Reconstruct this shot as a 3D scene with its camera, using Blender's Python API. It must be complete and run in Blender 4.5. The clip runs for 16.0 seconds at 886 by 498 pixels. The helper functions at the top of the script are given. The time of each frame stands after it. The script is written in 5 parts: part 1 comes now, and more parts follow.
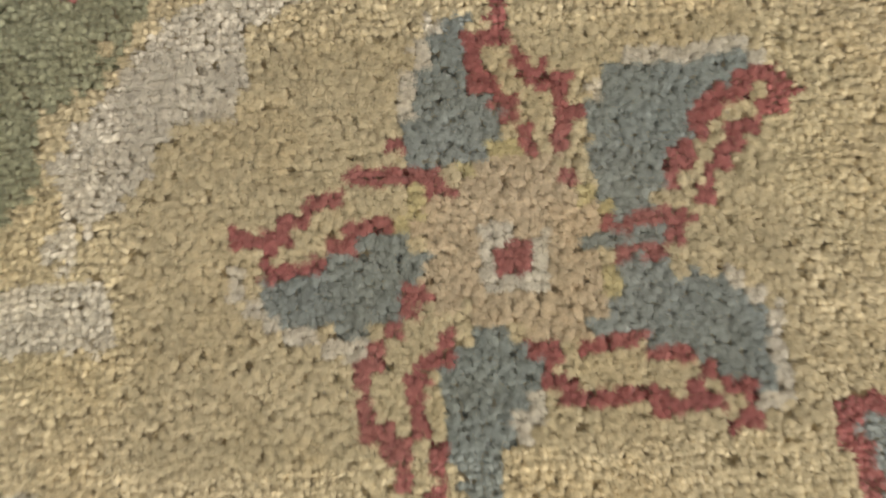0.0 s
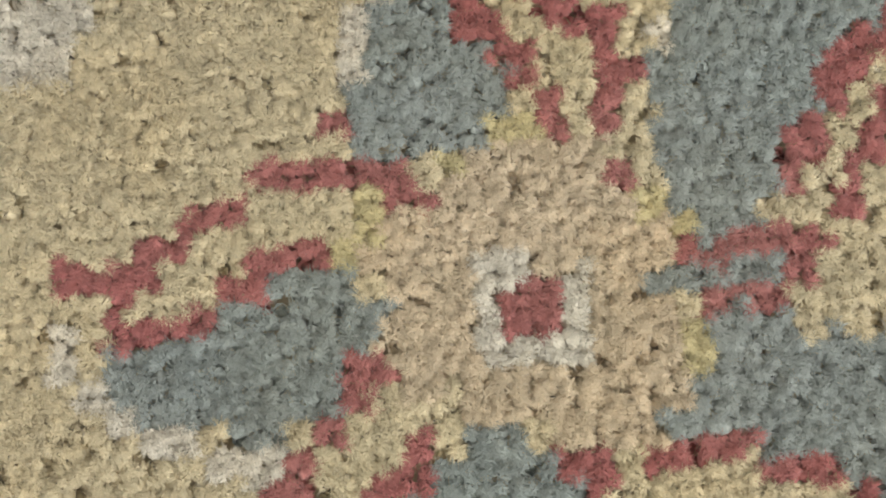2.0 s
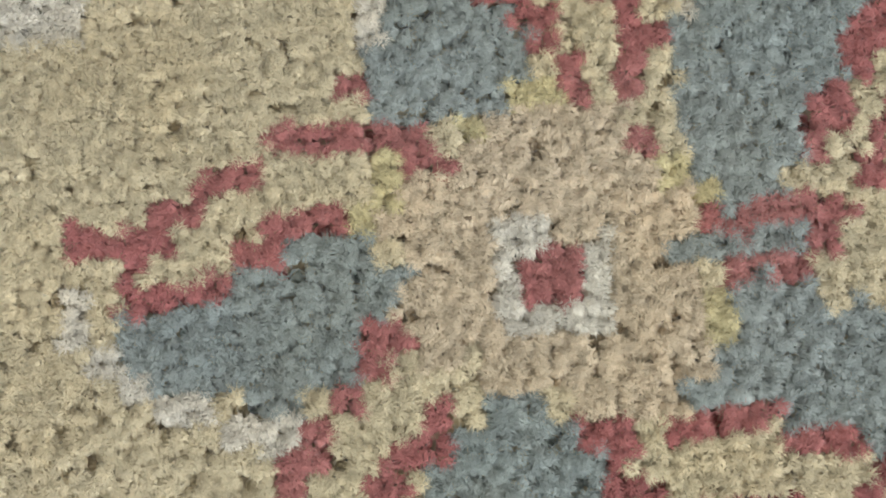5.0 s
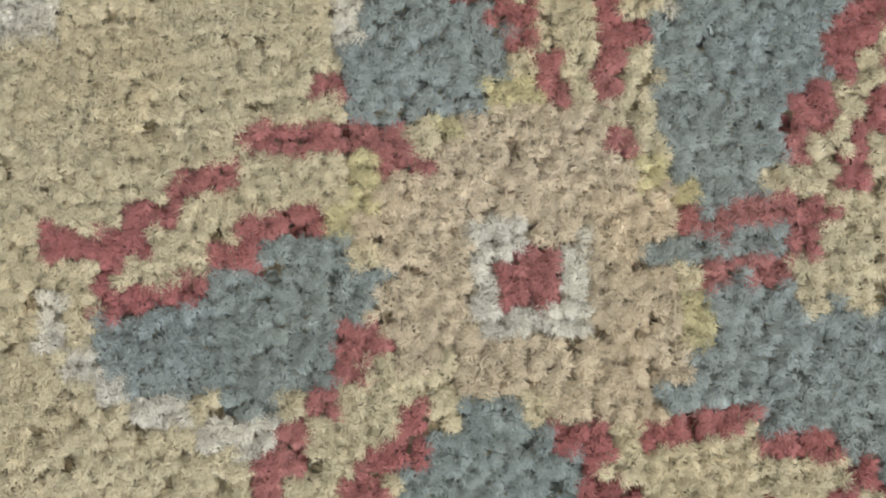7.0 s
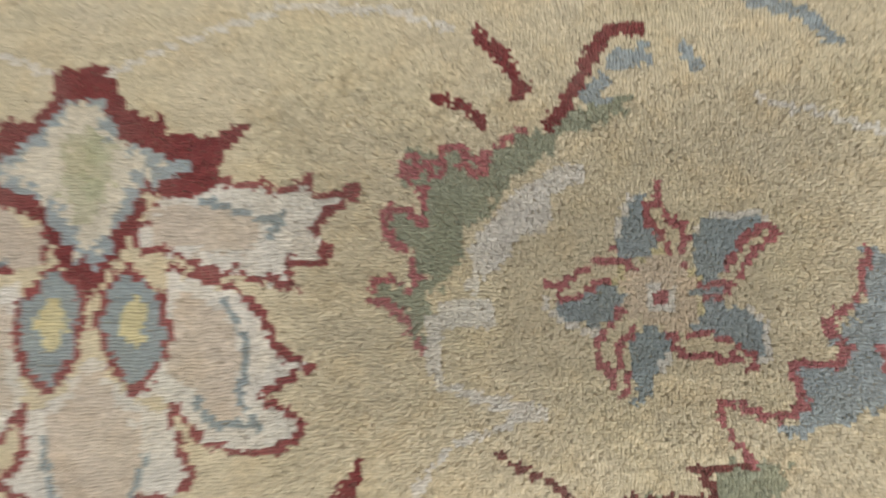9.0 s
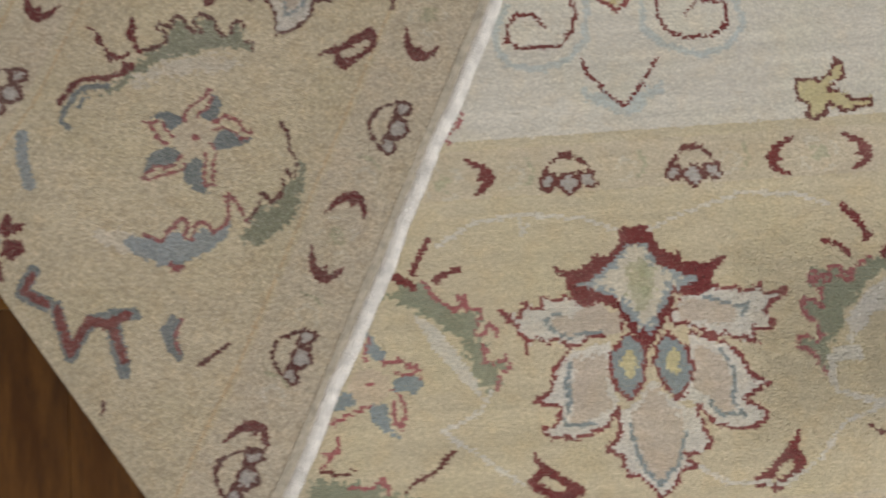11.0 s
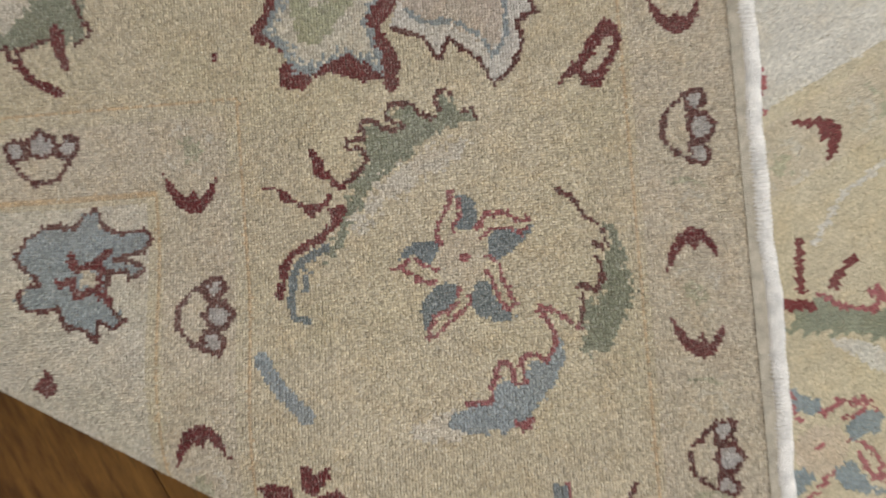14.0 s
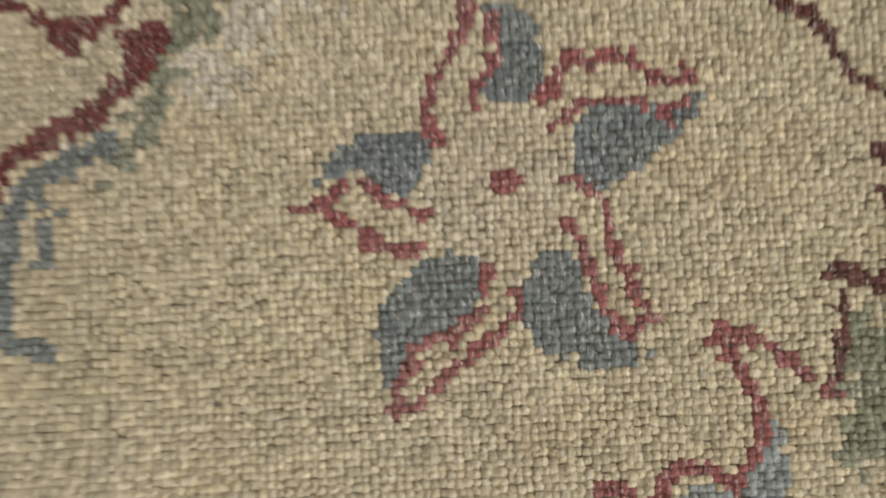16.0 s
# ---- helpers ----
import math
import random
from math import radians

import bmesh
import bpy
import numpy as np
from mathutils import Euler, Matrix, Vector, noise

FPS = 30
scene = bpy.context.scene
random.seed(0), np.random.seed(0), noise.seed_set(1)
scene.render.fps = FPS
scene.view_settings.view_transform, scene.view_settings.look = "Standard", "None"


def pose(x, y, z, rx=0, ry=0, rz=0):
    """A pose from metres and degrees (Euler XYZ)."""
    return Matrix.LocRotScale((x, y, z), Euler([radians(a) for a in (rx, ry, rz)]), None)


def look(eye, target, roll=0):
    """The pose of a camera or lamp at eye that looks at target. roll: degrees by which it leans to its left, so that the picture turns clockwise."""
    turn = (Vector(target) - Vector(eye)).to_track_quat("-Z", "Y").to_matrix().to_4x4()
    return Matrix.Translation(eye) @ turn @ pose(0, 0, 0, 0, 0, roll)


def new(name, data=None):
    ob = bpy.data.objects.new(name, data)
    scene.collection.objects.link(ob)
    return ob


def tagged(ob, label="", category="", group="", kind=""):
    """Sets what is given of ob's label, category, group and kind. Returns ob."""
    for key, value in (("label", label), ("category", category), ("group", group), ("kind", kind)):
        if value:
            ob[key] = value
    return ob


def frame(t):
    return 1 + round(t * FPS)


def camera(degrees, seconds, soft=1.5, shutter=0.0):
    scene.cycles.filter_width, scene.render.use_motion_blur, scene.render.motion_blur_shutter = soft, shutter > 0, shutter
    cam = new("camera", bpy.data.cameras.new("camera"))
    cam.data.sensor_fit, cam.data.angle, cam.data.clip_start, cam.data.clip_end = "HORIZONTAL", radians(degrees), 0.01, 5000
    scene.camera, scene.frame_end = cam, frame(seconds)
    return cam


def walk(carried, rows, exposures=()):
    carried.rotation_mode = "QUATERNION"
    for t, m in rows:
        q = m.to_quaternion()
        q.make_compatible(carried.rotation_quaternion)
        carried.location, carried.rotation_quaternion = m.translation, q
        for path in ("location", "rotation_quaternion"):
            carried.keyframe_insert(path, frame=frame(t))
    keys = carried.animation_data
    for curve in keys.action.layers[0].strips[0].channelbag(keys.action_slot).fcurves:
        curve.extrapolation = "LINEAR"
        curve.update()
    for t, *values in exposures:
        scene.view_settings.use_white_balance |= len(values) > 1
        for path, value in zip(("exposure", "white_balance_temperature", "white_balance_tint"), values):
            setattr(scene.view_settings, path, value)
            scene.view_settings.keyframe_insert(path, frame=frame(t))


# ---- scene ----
cam = camera(38.1, 16.0, soft=1.9, shutter=0.5)
PATH = [
    (0, (0.244, 0.07, 0.234), (0.171, 0.423, -1.733), -17.0),
    (0.5, (0.24, 0.075, 0.187), (0.203, 0.487, -1.77), -11.1),
    (1, (0.242, 0.081, 0.145), (0.25, 0.48, -1.815), -4.8),
    (1.5, (0.252, 0.088, 0.138), (0.206, 0.465, -1.825), -12.6),
    (2, (0.239, 0.084, 0.144), (0.244, 0.532, -1.805), -5.0),
    (2.5, (0.239, 0.084, 0.142), (0.239, 0.478, -1.819), -5.5),
    (3, (0.235, 0.086, 0.143), (0.237, 0.486, -1.817), -5.4),
    (3.5, (0.236, 0.085, 0.145), (0.231, 0.476, -1.816), -6.1),
    (4, (0.237, 0.085, 0.142), (0.242, 0.473, -1.82), -4.6),
    (4.2, (0.236, 0.08, 0.141), (0.248, 0.545, -1.804), -3.7),
    (6.3, (0.235, 0.092, 0.143), (0.273, 0.383, -1.835), 2.1),
    (6.5, (0.237, 0.089, 0.142), (0.254, 0.426, -1.829), -2.4),
    (7, (0.239, 0.089, 0.142), (0.245, 0.422, -1.83), -4.0),
    (7.5, (0.23, 0.08, 0.184), (0.219, 0.401, -1.79), -5.8),
    (8, (0.22, 0.065, 0.245), (0.127, 0.454, -1.714), -15.9),
    (8.2, (0.229, 0.064, 0.288), (0.03, 0.42, -1.67), -31.8),
    (10.3, (-0.039, 0.042, 1.02), (0.032, 0.286, -0.963), 13.6),
    (10.5, (-0.087, 0.042, 1.051), (-0.027, 0.302, -0.931), 9.5),
    (11, (-0.184, 0.042, 1.085), (-0.155, 0.362, -0.889), 1.1),
    (11.5, (-0.223, 0.074, 1.141), (-0.23, 0.383, -0.835), -7.2),
    (12, (-0.247, 0.13, 1.16), (-0.32, 0.426, -0.816), -25.2),
    (12.5, (-0.312, 0.169, 1.141), (-0.416, 0.443, -0.838), -42.6),
    (13, (-0.351, 0.236, 1.089), (-0.445, 0.456, -0.897), -52.6),
    (13.5, (-0.377, 0.246, 0.989), (-0.398, 0.443, -1.001), -37.0),
    (14, (-0.374, 0.282, 0.842), (-0.389, 0.414, -1.154), -37.0),
    (14.5, (-0.38, 0.314, 0.698), (-0.373, 0.404, -1.3), -25.6),
    (15, (-0.408, 0.31, 0.541), (-0.315, 0.446, -1.452), 4.8),
    (15.5, (-0.4, 0.313, 0.412), (-0.39, 0.423, -1.585), -24.1),
    (16, (-0.397, 0.302, 0.308), (-0.35, 0.414, -1.688), -6.2),
]
EXPOSURES = [(0, -0.03, 7600, 11), (0.5, 0.1, 7450, 10.5), (0.9, 0.16, 7300, 10), (1.5, 0.24, 7150, 9), (2.5, 0.25, 6700, 8), (3.5, 0.27, 6500, 7), (7.2, 0.24, 6350, 7), (8.2, 0.05, 6500, 10), (10.3, -0.22, 6300, 13),
             (11.5, -0.28, 6400, 13), (12.0, -0.16, 6350, 12.5), (12.5, 0.02, 6300, 12), (13.5, 0.08, 6200, 12), (14.5, -0.05, 6250, 12), (15.2, -0.1, 6450, 11), (16, -0.1, 6600, 10)]
walk(cam, [(t, look(eye, target, roll)) for t, eye, target, roll in PATH], EXPOSURES)

# ---- light: an unseen room with two wide windows added to light it ----
world = bpy.data.worlds.new("world")
scene.world = world
world.use_nodes = True
wn = world.node_tree
sky = wn.nodes.new("ShaderNodeTexSky")
sky.sky_type = "NISHITA"
sky.sun_disc = False
sky.sun_elevation, sky.sun_rotation = radians(38), radians(60)
wn.links.new(sky.outputs[0], wn.nodes["Background"].inputs[0])
wn.nodes["Background"].inputs[1].default_value = 0.1

RX0, RX1, RY0, RY1, RZ = -2.4, 2.9, -2.2, 3.0, 2.5      # the assumed room, only its floor in view
WY0, WY1, WZ0, WZ1 = -1.4, 2.2, 0.7, 2.4                # the window added in the east wall, out of view
NX0, NX1 = -1.6, 1.9                                   # the window added in the south wall, out of view


def area_lamp(name, m, sx, sy, power, colour):
    data = bpy.data.lights.new(name, "AREA")
    data.shape, data.size, data.size_y, data.energy, data.color = "RECTANGLE", sx, sy, power, colour
    ob = new(name, data)
    ob.matrix_world = m
    return ob


# Added area lamps: no window is seen, power and side set the rug's brightness.
area_lamp("added_window_lamp", look((RX1 - 0.02, (WY0 + WY1) / 2, (WZ0 + WZ1) / 2), (0.0, 0.3, 0.2)), WY1 - WY0, WZ1 - WZ0, 78, (0.95, 0.98, 1.0))
area_lamp("added_window_lamp", look(((NX0 + NX1) / 2, RY0 + 0.02, (WZ0 + WZ1) / 2), (0.0, 0.3, 0.2)), NX1 - NX0, WZ1 - WZ0, 84, (0.95, 0.98, 1.0))


# ---- materials ----
def nodes_of(name, rough=0.9):
    mat = bpy.data.materials.new(name)
    mat.use_nodes = True
    nt = mat.node_tree
    b = nt.nodes["Principled BSDF"]
    b.inputs["Roughness"].default_value = rough
    return mat, nt, b


def noise_node(nt, scale, detail=3.0, stretch=(1, 1, 1), rough=0.55):
    co = nt.nodes.new("ShaderNodeTexCoord")
    mp = nt.nodes.new("ShaderNodeMapping")
    mp.inputs["Scale"].default_value = stretch
    nz = nt.nodes.new("ShaderNodeTexNoise")
    nz.inputs["Scale"].default_value, nz.inputs["Detail"].default_value, nz.inputs["Roughness"].default_value = scale, detail, rough
    nt.links.new(co.outputs["Object"], mp.inputs[0])
    nt.links.new(mp.outputs[0], nz.inputs["Vector"])
    return nz.outputs["Fac"]


def spread(nt, value, lo, hi, a=0.0, b=1.0):
    n = nt.nodes.new("ShaderNodeMapRange")
    n.inputs["From Min"].default_value, n.inputs["From Max"].default_value = a, b
    n.inputs["To Min"].default_value, n.inputs["To Max"].default_value = lo, hi
    nt.links.new(value, n.inputs["Value"])
    return n.outputs["Result"]


def times(nt, x, y):
    n = nt.nodes.new("ShaderNodeMath")
    n.operation = "MULTIPLY"
    for k, v in enumerate((x, y)):
        if isinstance(v, (int, float)):
            n.inputs[k].default_value = v
        else:
            nt.links.new(v, n.inputs[k])
    return n.outputs[0]


def mixed(nt, fac, a, b):
    n = nt.nodes.new("ShaderNodeMix")
    n.data_type = "RGBA"
    if isinstance(fac, (int, float)):
        n.inputs[0].default_value = fac
    else:
        nt.links.new(fac, n.inputs[0])
    for k, v in ((6, a), (7, b)):
        if isinstance(v, tuple):
            n.inputs[k].default_value = (*v, 1)
        else:
            nt.links.new(v, n.inputs[k])
    return n.outputs[2]


def valued(nt, colour, value):
    n = nt.nodes.new("ShaderNodeHueSaturation")
    nt.links.new(value, n.inputs["Value"])
    if isinstance(colour, tuple):
        n.inputs["Color"].default_value = (*colour, 1)
    else:
        nt.links.new(colour, n.inputs["Color"])
    return n.outputs[0]


def bumped(nt, b, height, strength, distance):
    n = nt.nodes.new("ShaderNodeBump")
    n.inputs["Strength"].default_value, n.inputs["Distance"].default_value = strength, distance
    nt.links.new(height, n.inputs["Height"])
    nt.links.new(n.outputs[0], b.inputs["Normal"])


DYES = {
    "sand": (0.565, 0.483, 0.325), "wheat": (0.56, 0.48, 0.345), "straw": (0.565, 0.488, 0.335), "cream": (0.62, 0.575, 0.48),
    "ivory": (0.605, 0.56, 0.475), "gold": (0.54, 0.47, 0.265), "peach": (0.56, 0.455, 0.325), "pink": (0.53, 0.445, 0.345),
    "red": (0.355, 0.128, 0.122), "maroon": (0.185, 0.042, 0.038), "brown": (0.165, 0.06, 0.048), "blue": (0.262, 0.292, 0.282),
    "skyblue": (0.30, 0.33, 0.32), "paleblue": (0.49, 0.51, 0.47), "green": (0.28, 0.285, 0.195), "olive": (0.38, 0.37, 0.235), "grey": (0.43, 0.395, 0.35),
    "rust": (0.24, 0.07, 0.062), "bone": (0.585, 0.525, 0.405), "moss": (0.45, 0.42, 0.285), "apricot": (0.56, 0.42, 0.25),
}
DYE_INDEX = {name: k for k, name in enumerate(DYES)}


def wool(name, colour, knot_spread, worn, rows, sheen=0.25, slub=0.0):
    """Dyed wool: each knot takes the dye a little differently, rows differ by dye lot, and large worn patches fade.
    slub: how much pale weft shows in short threads along the warp of the turned-over flap."""
    mat, nt, b = nodes_of(name, 0.95)
    b.inputs["Sheen Weight"].default_value, b.inputs["Sheen Roughness"].default_value = sheen, 0.5
    b.inputs["Specular IOR Level"].default_value = 0.12
    geo = nt.nodes.new("ShaderNodeNewGeometry")
    knot = spread(nt, geo.outputs["Random Per Island"], 1 - knot_spread, 1 + knot_spread)
    lot = spread(nt, noise_node(nt, 40, 4, (0.16, 2.4, 1), 0.65), 1 - rows, 1 + rows, 0.3, 0.7)
    patch = noise_node(nt, 16, 5, (1, 1, 1))
    faded = tuple(c * 0.65 + w * 0.35 for c, w in zip(colour, (0.58, 0.52, 0.40)))
    base = mixed(nt, spread(nt, patch, 0.0, worn, 0.42, 0.72), colour, faded)
    green = mixed(nt, spread(nt, noise_node(nt, 14, 3), 0.0, 0.5, 0.45, 0.7), base, tuple(c * f for c, f in zip(colour, (0.97, 0.98, 0.88))))
    tint = mixed(nt, spread(nt, noise_node(nt, 55, 4, (1, 1, 1.3)), 0.0, 0.55, 0.48, 0.66), green, tuple(c * f for c, f in zip(colour, (1.02, 0.965, 0.88))))
    if slub:
        co, mp, nz = nt.nodes.new("ShaderNodeTexCoord"), nt.nodes.new("ShaderNodeMapping"), nt.nodes.new("ShaderNodeTexNoise")
        mp.vector_type = "TEXTURE"
        mp.inputs["Rotation"].default_value, mp.inputs["Scale"].default_value = (0, 0, radians(64.0)), (4.0, 1.0, 1.0)
        nz.inputs["Scale"].default_value, nz.inputs["Detail"].default_value = 1500, 3
        nt.links.new(co.outputs["Object"], mp.inputs[0])
        nt.links.new(mp.outputs[0], nz.inputs["Vector"])
        tint = mixed(nt, spread(nt, nz.outputs["Fac"], 0.0, slub, 0.56, 0.70), tint, (0.52, 0.48, 0.40))
    fuzz = noise_node(nt, 2600, 2, (1, 1, 1), 0.7)
    tuft = spread(nt, noise_node(nt, 560, 2), 0.82, 1.18, 0.3, 0.7)
    nt.links.new(valued(nt, tint, times(nt, times(nt, knot, lot), times(nt, spread(nt, fuzz, 0.9, 1.1, 0.3, 0.7), tuft))), b.inputs["Base Color"])
    bumped(nt, b, nz.outputs["Fac"] if slub else fuzz, 0.8 if slub else 0.6, 0.0006 if slub else 0.0004)
    return mat


PILE = [wool("pile_" + n, c, 0.09, 0.5, 0.10) for n, c in DYES.items()]
DEEPER = {"blue": 0.72, "skyblue": 0.95, "maroon": 0.8, "brown": 0.75, "red": 0.82, "rust": 0.85, "green": 0.88}     # the back has not faded
# The multiplier holds the back's greyer wool and some shade over the flap.
WEFT_DYES = [wool("back_" + n, tuple(v * f * DEEPER.get(n, 1.0) for v, f in zip(c, (0.79, 0.77, 0.775))), 0.19, 0.25, 0.06, 0.06, 0.75) for n, c in DYES.items()]


def plain(name, colour, rough, scale, amount, bump=0.0, stretch=(1, 1, 1)):
    mat, nt, b = nodes_of(name, rough)
    big, fine = noise_node(nt, scale, 4, stretch), noise_node(nt, scale * 14, 3, stretch)
    nt.links.new(valued(nt, colour, times(nt, spread(nt, big, 1 - amount, 1 + amount, 0.3, 0.7), spread(nt, fine, 0.93, 1.07, 0.3, 0.7))), b.inputs["Base Color"])
    if bump:
        bumped(nt, b, fine, bump, 0.002)
    return mat


M_FOUNDATION = plain("cotton_foundation", (0.50, 0.42, 0.29), 0.95, 30, 0.2, 0.5)
# Weft coloured darker than its cotton, as shade in the gaps between knots.
M_WEFT = plain("cotton_weft_gap_shade", (0.27, 0.225, 0.16), 0.95, 60, 0.2, 0.5)
M_BINDING = plain("cotton_binding", (0.68, 0.63, 0.55), 0.95, 90, 0.2, 0.9)
M_KILIM = plain("kilim_strip", (0.47, 0.405, 0.30), 0.95, 110, 0.25, 0.9)
M_WALL = plain("wall_plaster", (0.72, 0.70, 0.66), 0.9, 3, 0.04, 0.1)
M_CEILING = plain("ceiling_paint", (0.78, 0.76, 0.72), 0.9, 3, 0.03)
M_GAP = plain("floor_gap", (0.03, 0.014, 0.006), 0.8, 20, 0.2)


def parquet(name, low, high, gold_wood, heart_share):
    """Oiled hardwood: golden and dark heartwood in bands, long pores, a few dark knots, each stave of its own tone."""
    mat, nt, b = nodes_of(name, 0.4)
    b.inputs["Specular IOR Level"].default_value = 0.22
    info = nt.nodes.new("ShaderNodeObjectInfo")
    warp = noise_node(nt, 4, 3, (1.6, 0.6, 1))
    bands = noise_node(nt, 10, 7, (4.5, 0.75, 1), 0.68)
    pores = noise_node(nt, 110, 5, (3.2, 0.22, 1), 0.75)
    knots = noise_node(nt, 9, 3, (1.3, 0.75, 1), 0.6)
    tone = mixed(nt, info.outputs["Random"], low, high)
    gold = mixed(nt, spread(nt, bands, 0, 0.95, 0.40, 0.64), tone, gold_wood)
    heart = mixed(nt, spread(nt, warp, 0, heart_share, 0.48, 0.66), gold, (0.045, 0.018, 0.004))
    dark = mixed(nt, spread(nt, knots, 0, 0.85, 0.63, 0.76), heart, (0.018, 0.008, 0.003))
    fine = mixed(nt, spread(nt, pores, 0, 0.75, 0.53, 0.70), dark, (0.028, 0.012, 0.004))
    nt.links.new(fine, b.inputs["Base Color"])
    nt.links.new(spread(nt, bands, 0.3, 0.5, 0.3, 0.7), b.inputs["Roughness"])
    bumped(nt, b, pores, 0.25, 0.0006)
    return mat


M_PARQUET = parquet("oiled_parquet_brown", (0.060, 0.022, 0.004), (0.13, 0.055, 0.010), (0.20, 0.095, 0.018), 0.7)
M_SAPWOOD = parquet("oiled_parquet_golden", (0.10, 0.048, 0.009), (0.15, 0.076, 0.014), (0.22, 0.118, 0.025), 0.5)
M_HEARTWOOD = parquet("oiled_parquet_dark", (0.045, 0.016, 0.003), (0.075, 0.028, 0.005), (0.12, 0.05, 0.009), 0.85)


# ---- helpers for meshes ----
def mesh_from(name, verts, faces, mats, index=None, smooth=False):
    """A mesh from arrays: verts (n, 3), faces (m, 4), a material index for each face."""
    me = bpy.data.meshes.new(name)
    me.vertices.add(len(verts))
    me.vertices.foreach_set("co", np.ascontiguousarray(verts, np.float32).ravel())
    n, k = faces.shape
    me.loops.add(n * k)
    me.loops.foreach_set("vertex_index", np.ascontiguousarray(faces, np.int32).ravel())
    me.polygons.add(n)
    me.polygons.foreach_set("loop_start", np.arange(0, n * k, k, dtype=np.int32))
    for m in mats:
        me.materials.append(m)
    if index is not None:
        me.polygons.foreach_set("material_index", np.ascontiguousarray(index, np.int32))
    me.polygons.foreach_set("use_smooth", np.full(n, smooth))
    me.update(calc_edges=True)
    return me


def box_bm(x0, x1, y0, y1, z0, z1, bevel=0.0):
    bm = bmesh.new()
    bmesh.ops.create_cube(bm, size=1)
    for v in bm.verts:
        v.co = (x0 + (v.co.x + 0.5) * (x1 - x0), y0 + (v.co.y + 0.5) * (y1 - y0), z0 + (v.co.z + 0.5) * (z1 - z0))
    if bevel:
        bmesh.ops.bevel(bm, geom=bm.edges[:], offset=bevel, segments=1, affect="EDGES")
    return bm


def part(name, bm, material, parent=None, label=""):
    me = bpy.data.meshes.new(name)
    bm.to_mesh(me)
    bm.free()
    me.materials.append(material)
    ob = new(name, me)
    ob.parent = parent
    return tagged(ob, label)


def setting(name, bm, material, label, category):
    return tagged(part(name, bm, material), label, category, kind="structure")


# ---- the room: floor, with unseen walls and ceiling added to bounce light ----
T = 0.15


def joined(boxes):
    bm = bmesh.new()
    for b in boxes:
        piece, side = bpy.data.meshes.new("piece"), box_bm(*b)
        side.to_mesh(piece)
        side.free()
        bm.from_mesh(piece)
        bpy.data.meshes.remove(piece)
    return bm


setting("wall_west", box_bm(RX0 - T, RX0, RY0, RY1, 0, RZ), M_WALL, "plain pale plaster wall, unseen, added to bounce light", "wall")
setting("wall_north", box_bm(RX0 - T, RX1 + T, RY1, RY1 + T, 0, RZ), M_WALL, "plain pale plaster wall, unseen, added to bounce light", "wall")
setting("wall_east", joined([(RX1, RX1 + T, y0, y1, z0, z1) for y0, y1, z0, z1 in ((RY0, WY0, 0, RZ), (WY1, RY1, 0, RZ), (WY0, WY1, 0, WZ0), (WY0, WY1, WZ1, RZ))]),
        M_WALL, "plain pale plaster wall, unseen, with a wide window opening added for a lamp", "wall")
setting("wall_south", joined([(x0, x1, RY0 - T, RY0, z0, z1) for x0, x1, z0, z1 in ((RX0 - T, NX0, 0, RZ), (NX1, RX1 + T, 0, RZ), (NX0, NX1, 0, WZ0), (NX0, NX1, WZ1, RZ))]),
        M_WALL, "plain pale plaster wall, unseen, with a wide window opening added for a lamp", "wall")
setting("ceiling", box_bm(RX0 - T, RX1 + T, RY0 - T, RY1 + T, RZ, RZ + 0.1), M_CEILING, "plain white painted ceiling, unseen, added to bounce light", "ceiling")
floor = setting("floor", box_bm(RX0 - T, RX1 + T, RY0 - T, RY1 + T, -0.1, -0.004), M_GAP, "dark oiled brown parquet floor with strong grain", "floor")

# ---- the rug: motifs on a chart in units of 3 mm ----
K = 0.003
RUG_TOP = 0.012
FOLD, FOLD_ANGLE = (-0.5755, 0.2591), radians(123.5)
EDGE, EDGE_ANGLE = (-0.2039, 0.2323), radians(64.0)
NORMAL = np.array((math.sin(FOLD_ANGLE), -math.cos(FOLD_ANGLE)))
ALONG = np.array((math.cos(FOLD_ANGLE), math.sin(FOLD_ANGLE)))
U = np.array((math.cos(EDGE_ANGLE), math.sin(EDGE_ANGLE)))
V = np.array((-math.sin(EDGE_ANGLE), math.cos(EDGE_ANGLE)))


def from_fold(xy):
    return (xy - np.array(FOLD)) @ NORMAL


def flap_height(s):
    """The height of the turned-over flap at the distance s from its fold."""
    rise = 0.03 + 0.026 * np.sqrt(np.clip(1 - ((0.045 - np.clip(s, 0, 0.045)) / 0.045) ** 2, 0, 1))
    f = np.clip((s - 0.045) / 0.09, 0, 1)
    f = f * f * (3 - 2 * f)
    return np.where(s < 0.045, rise, 0.056 * (1 - f) + 0.0255 * f)


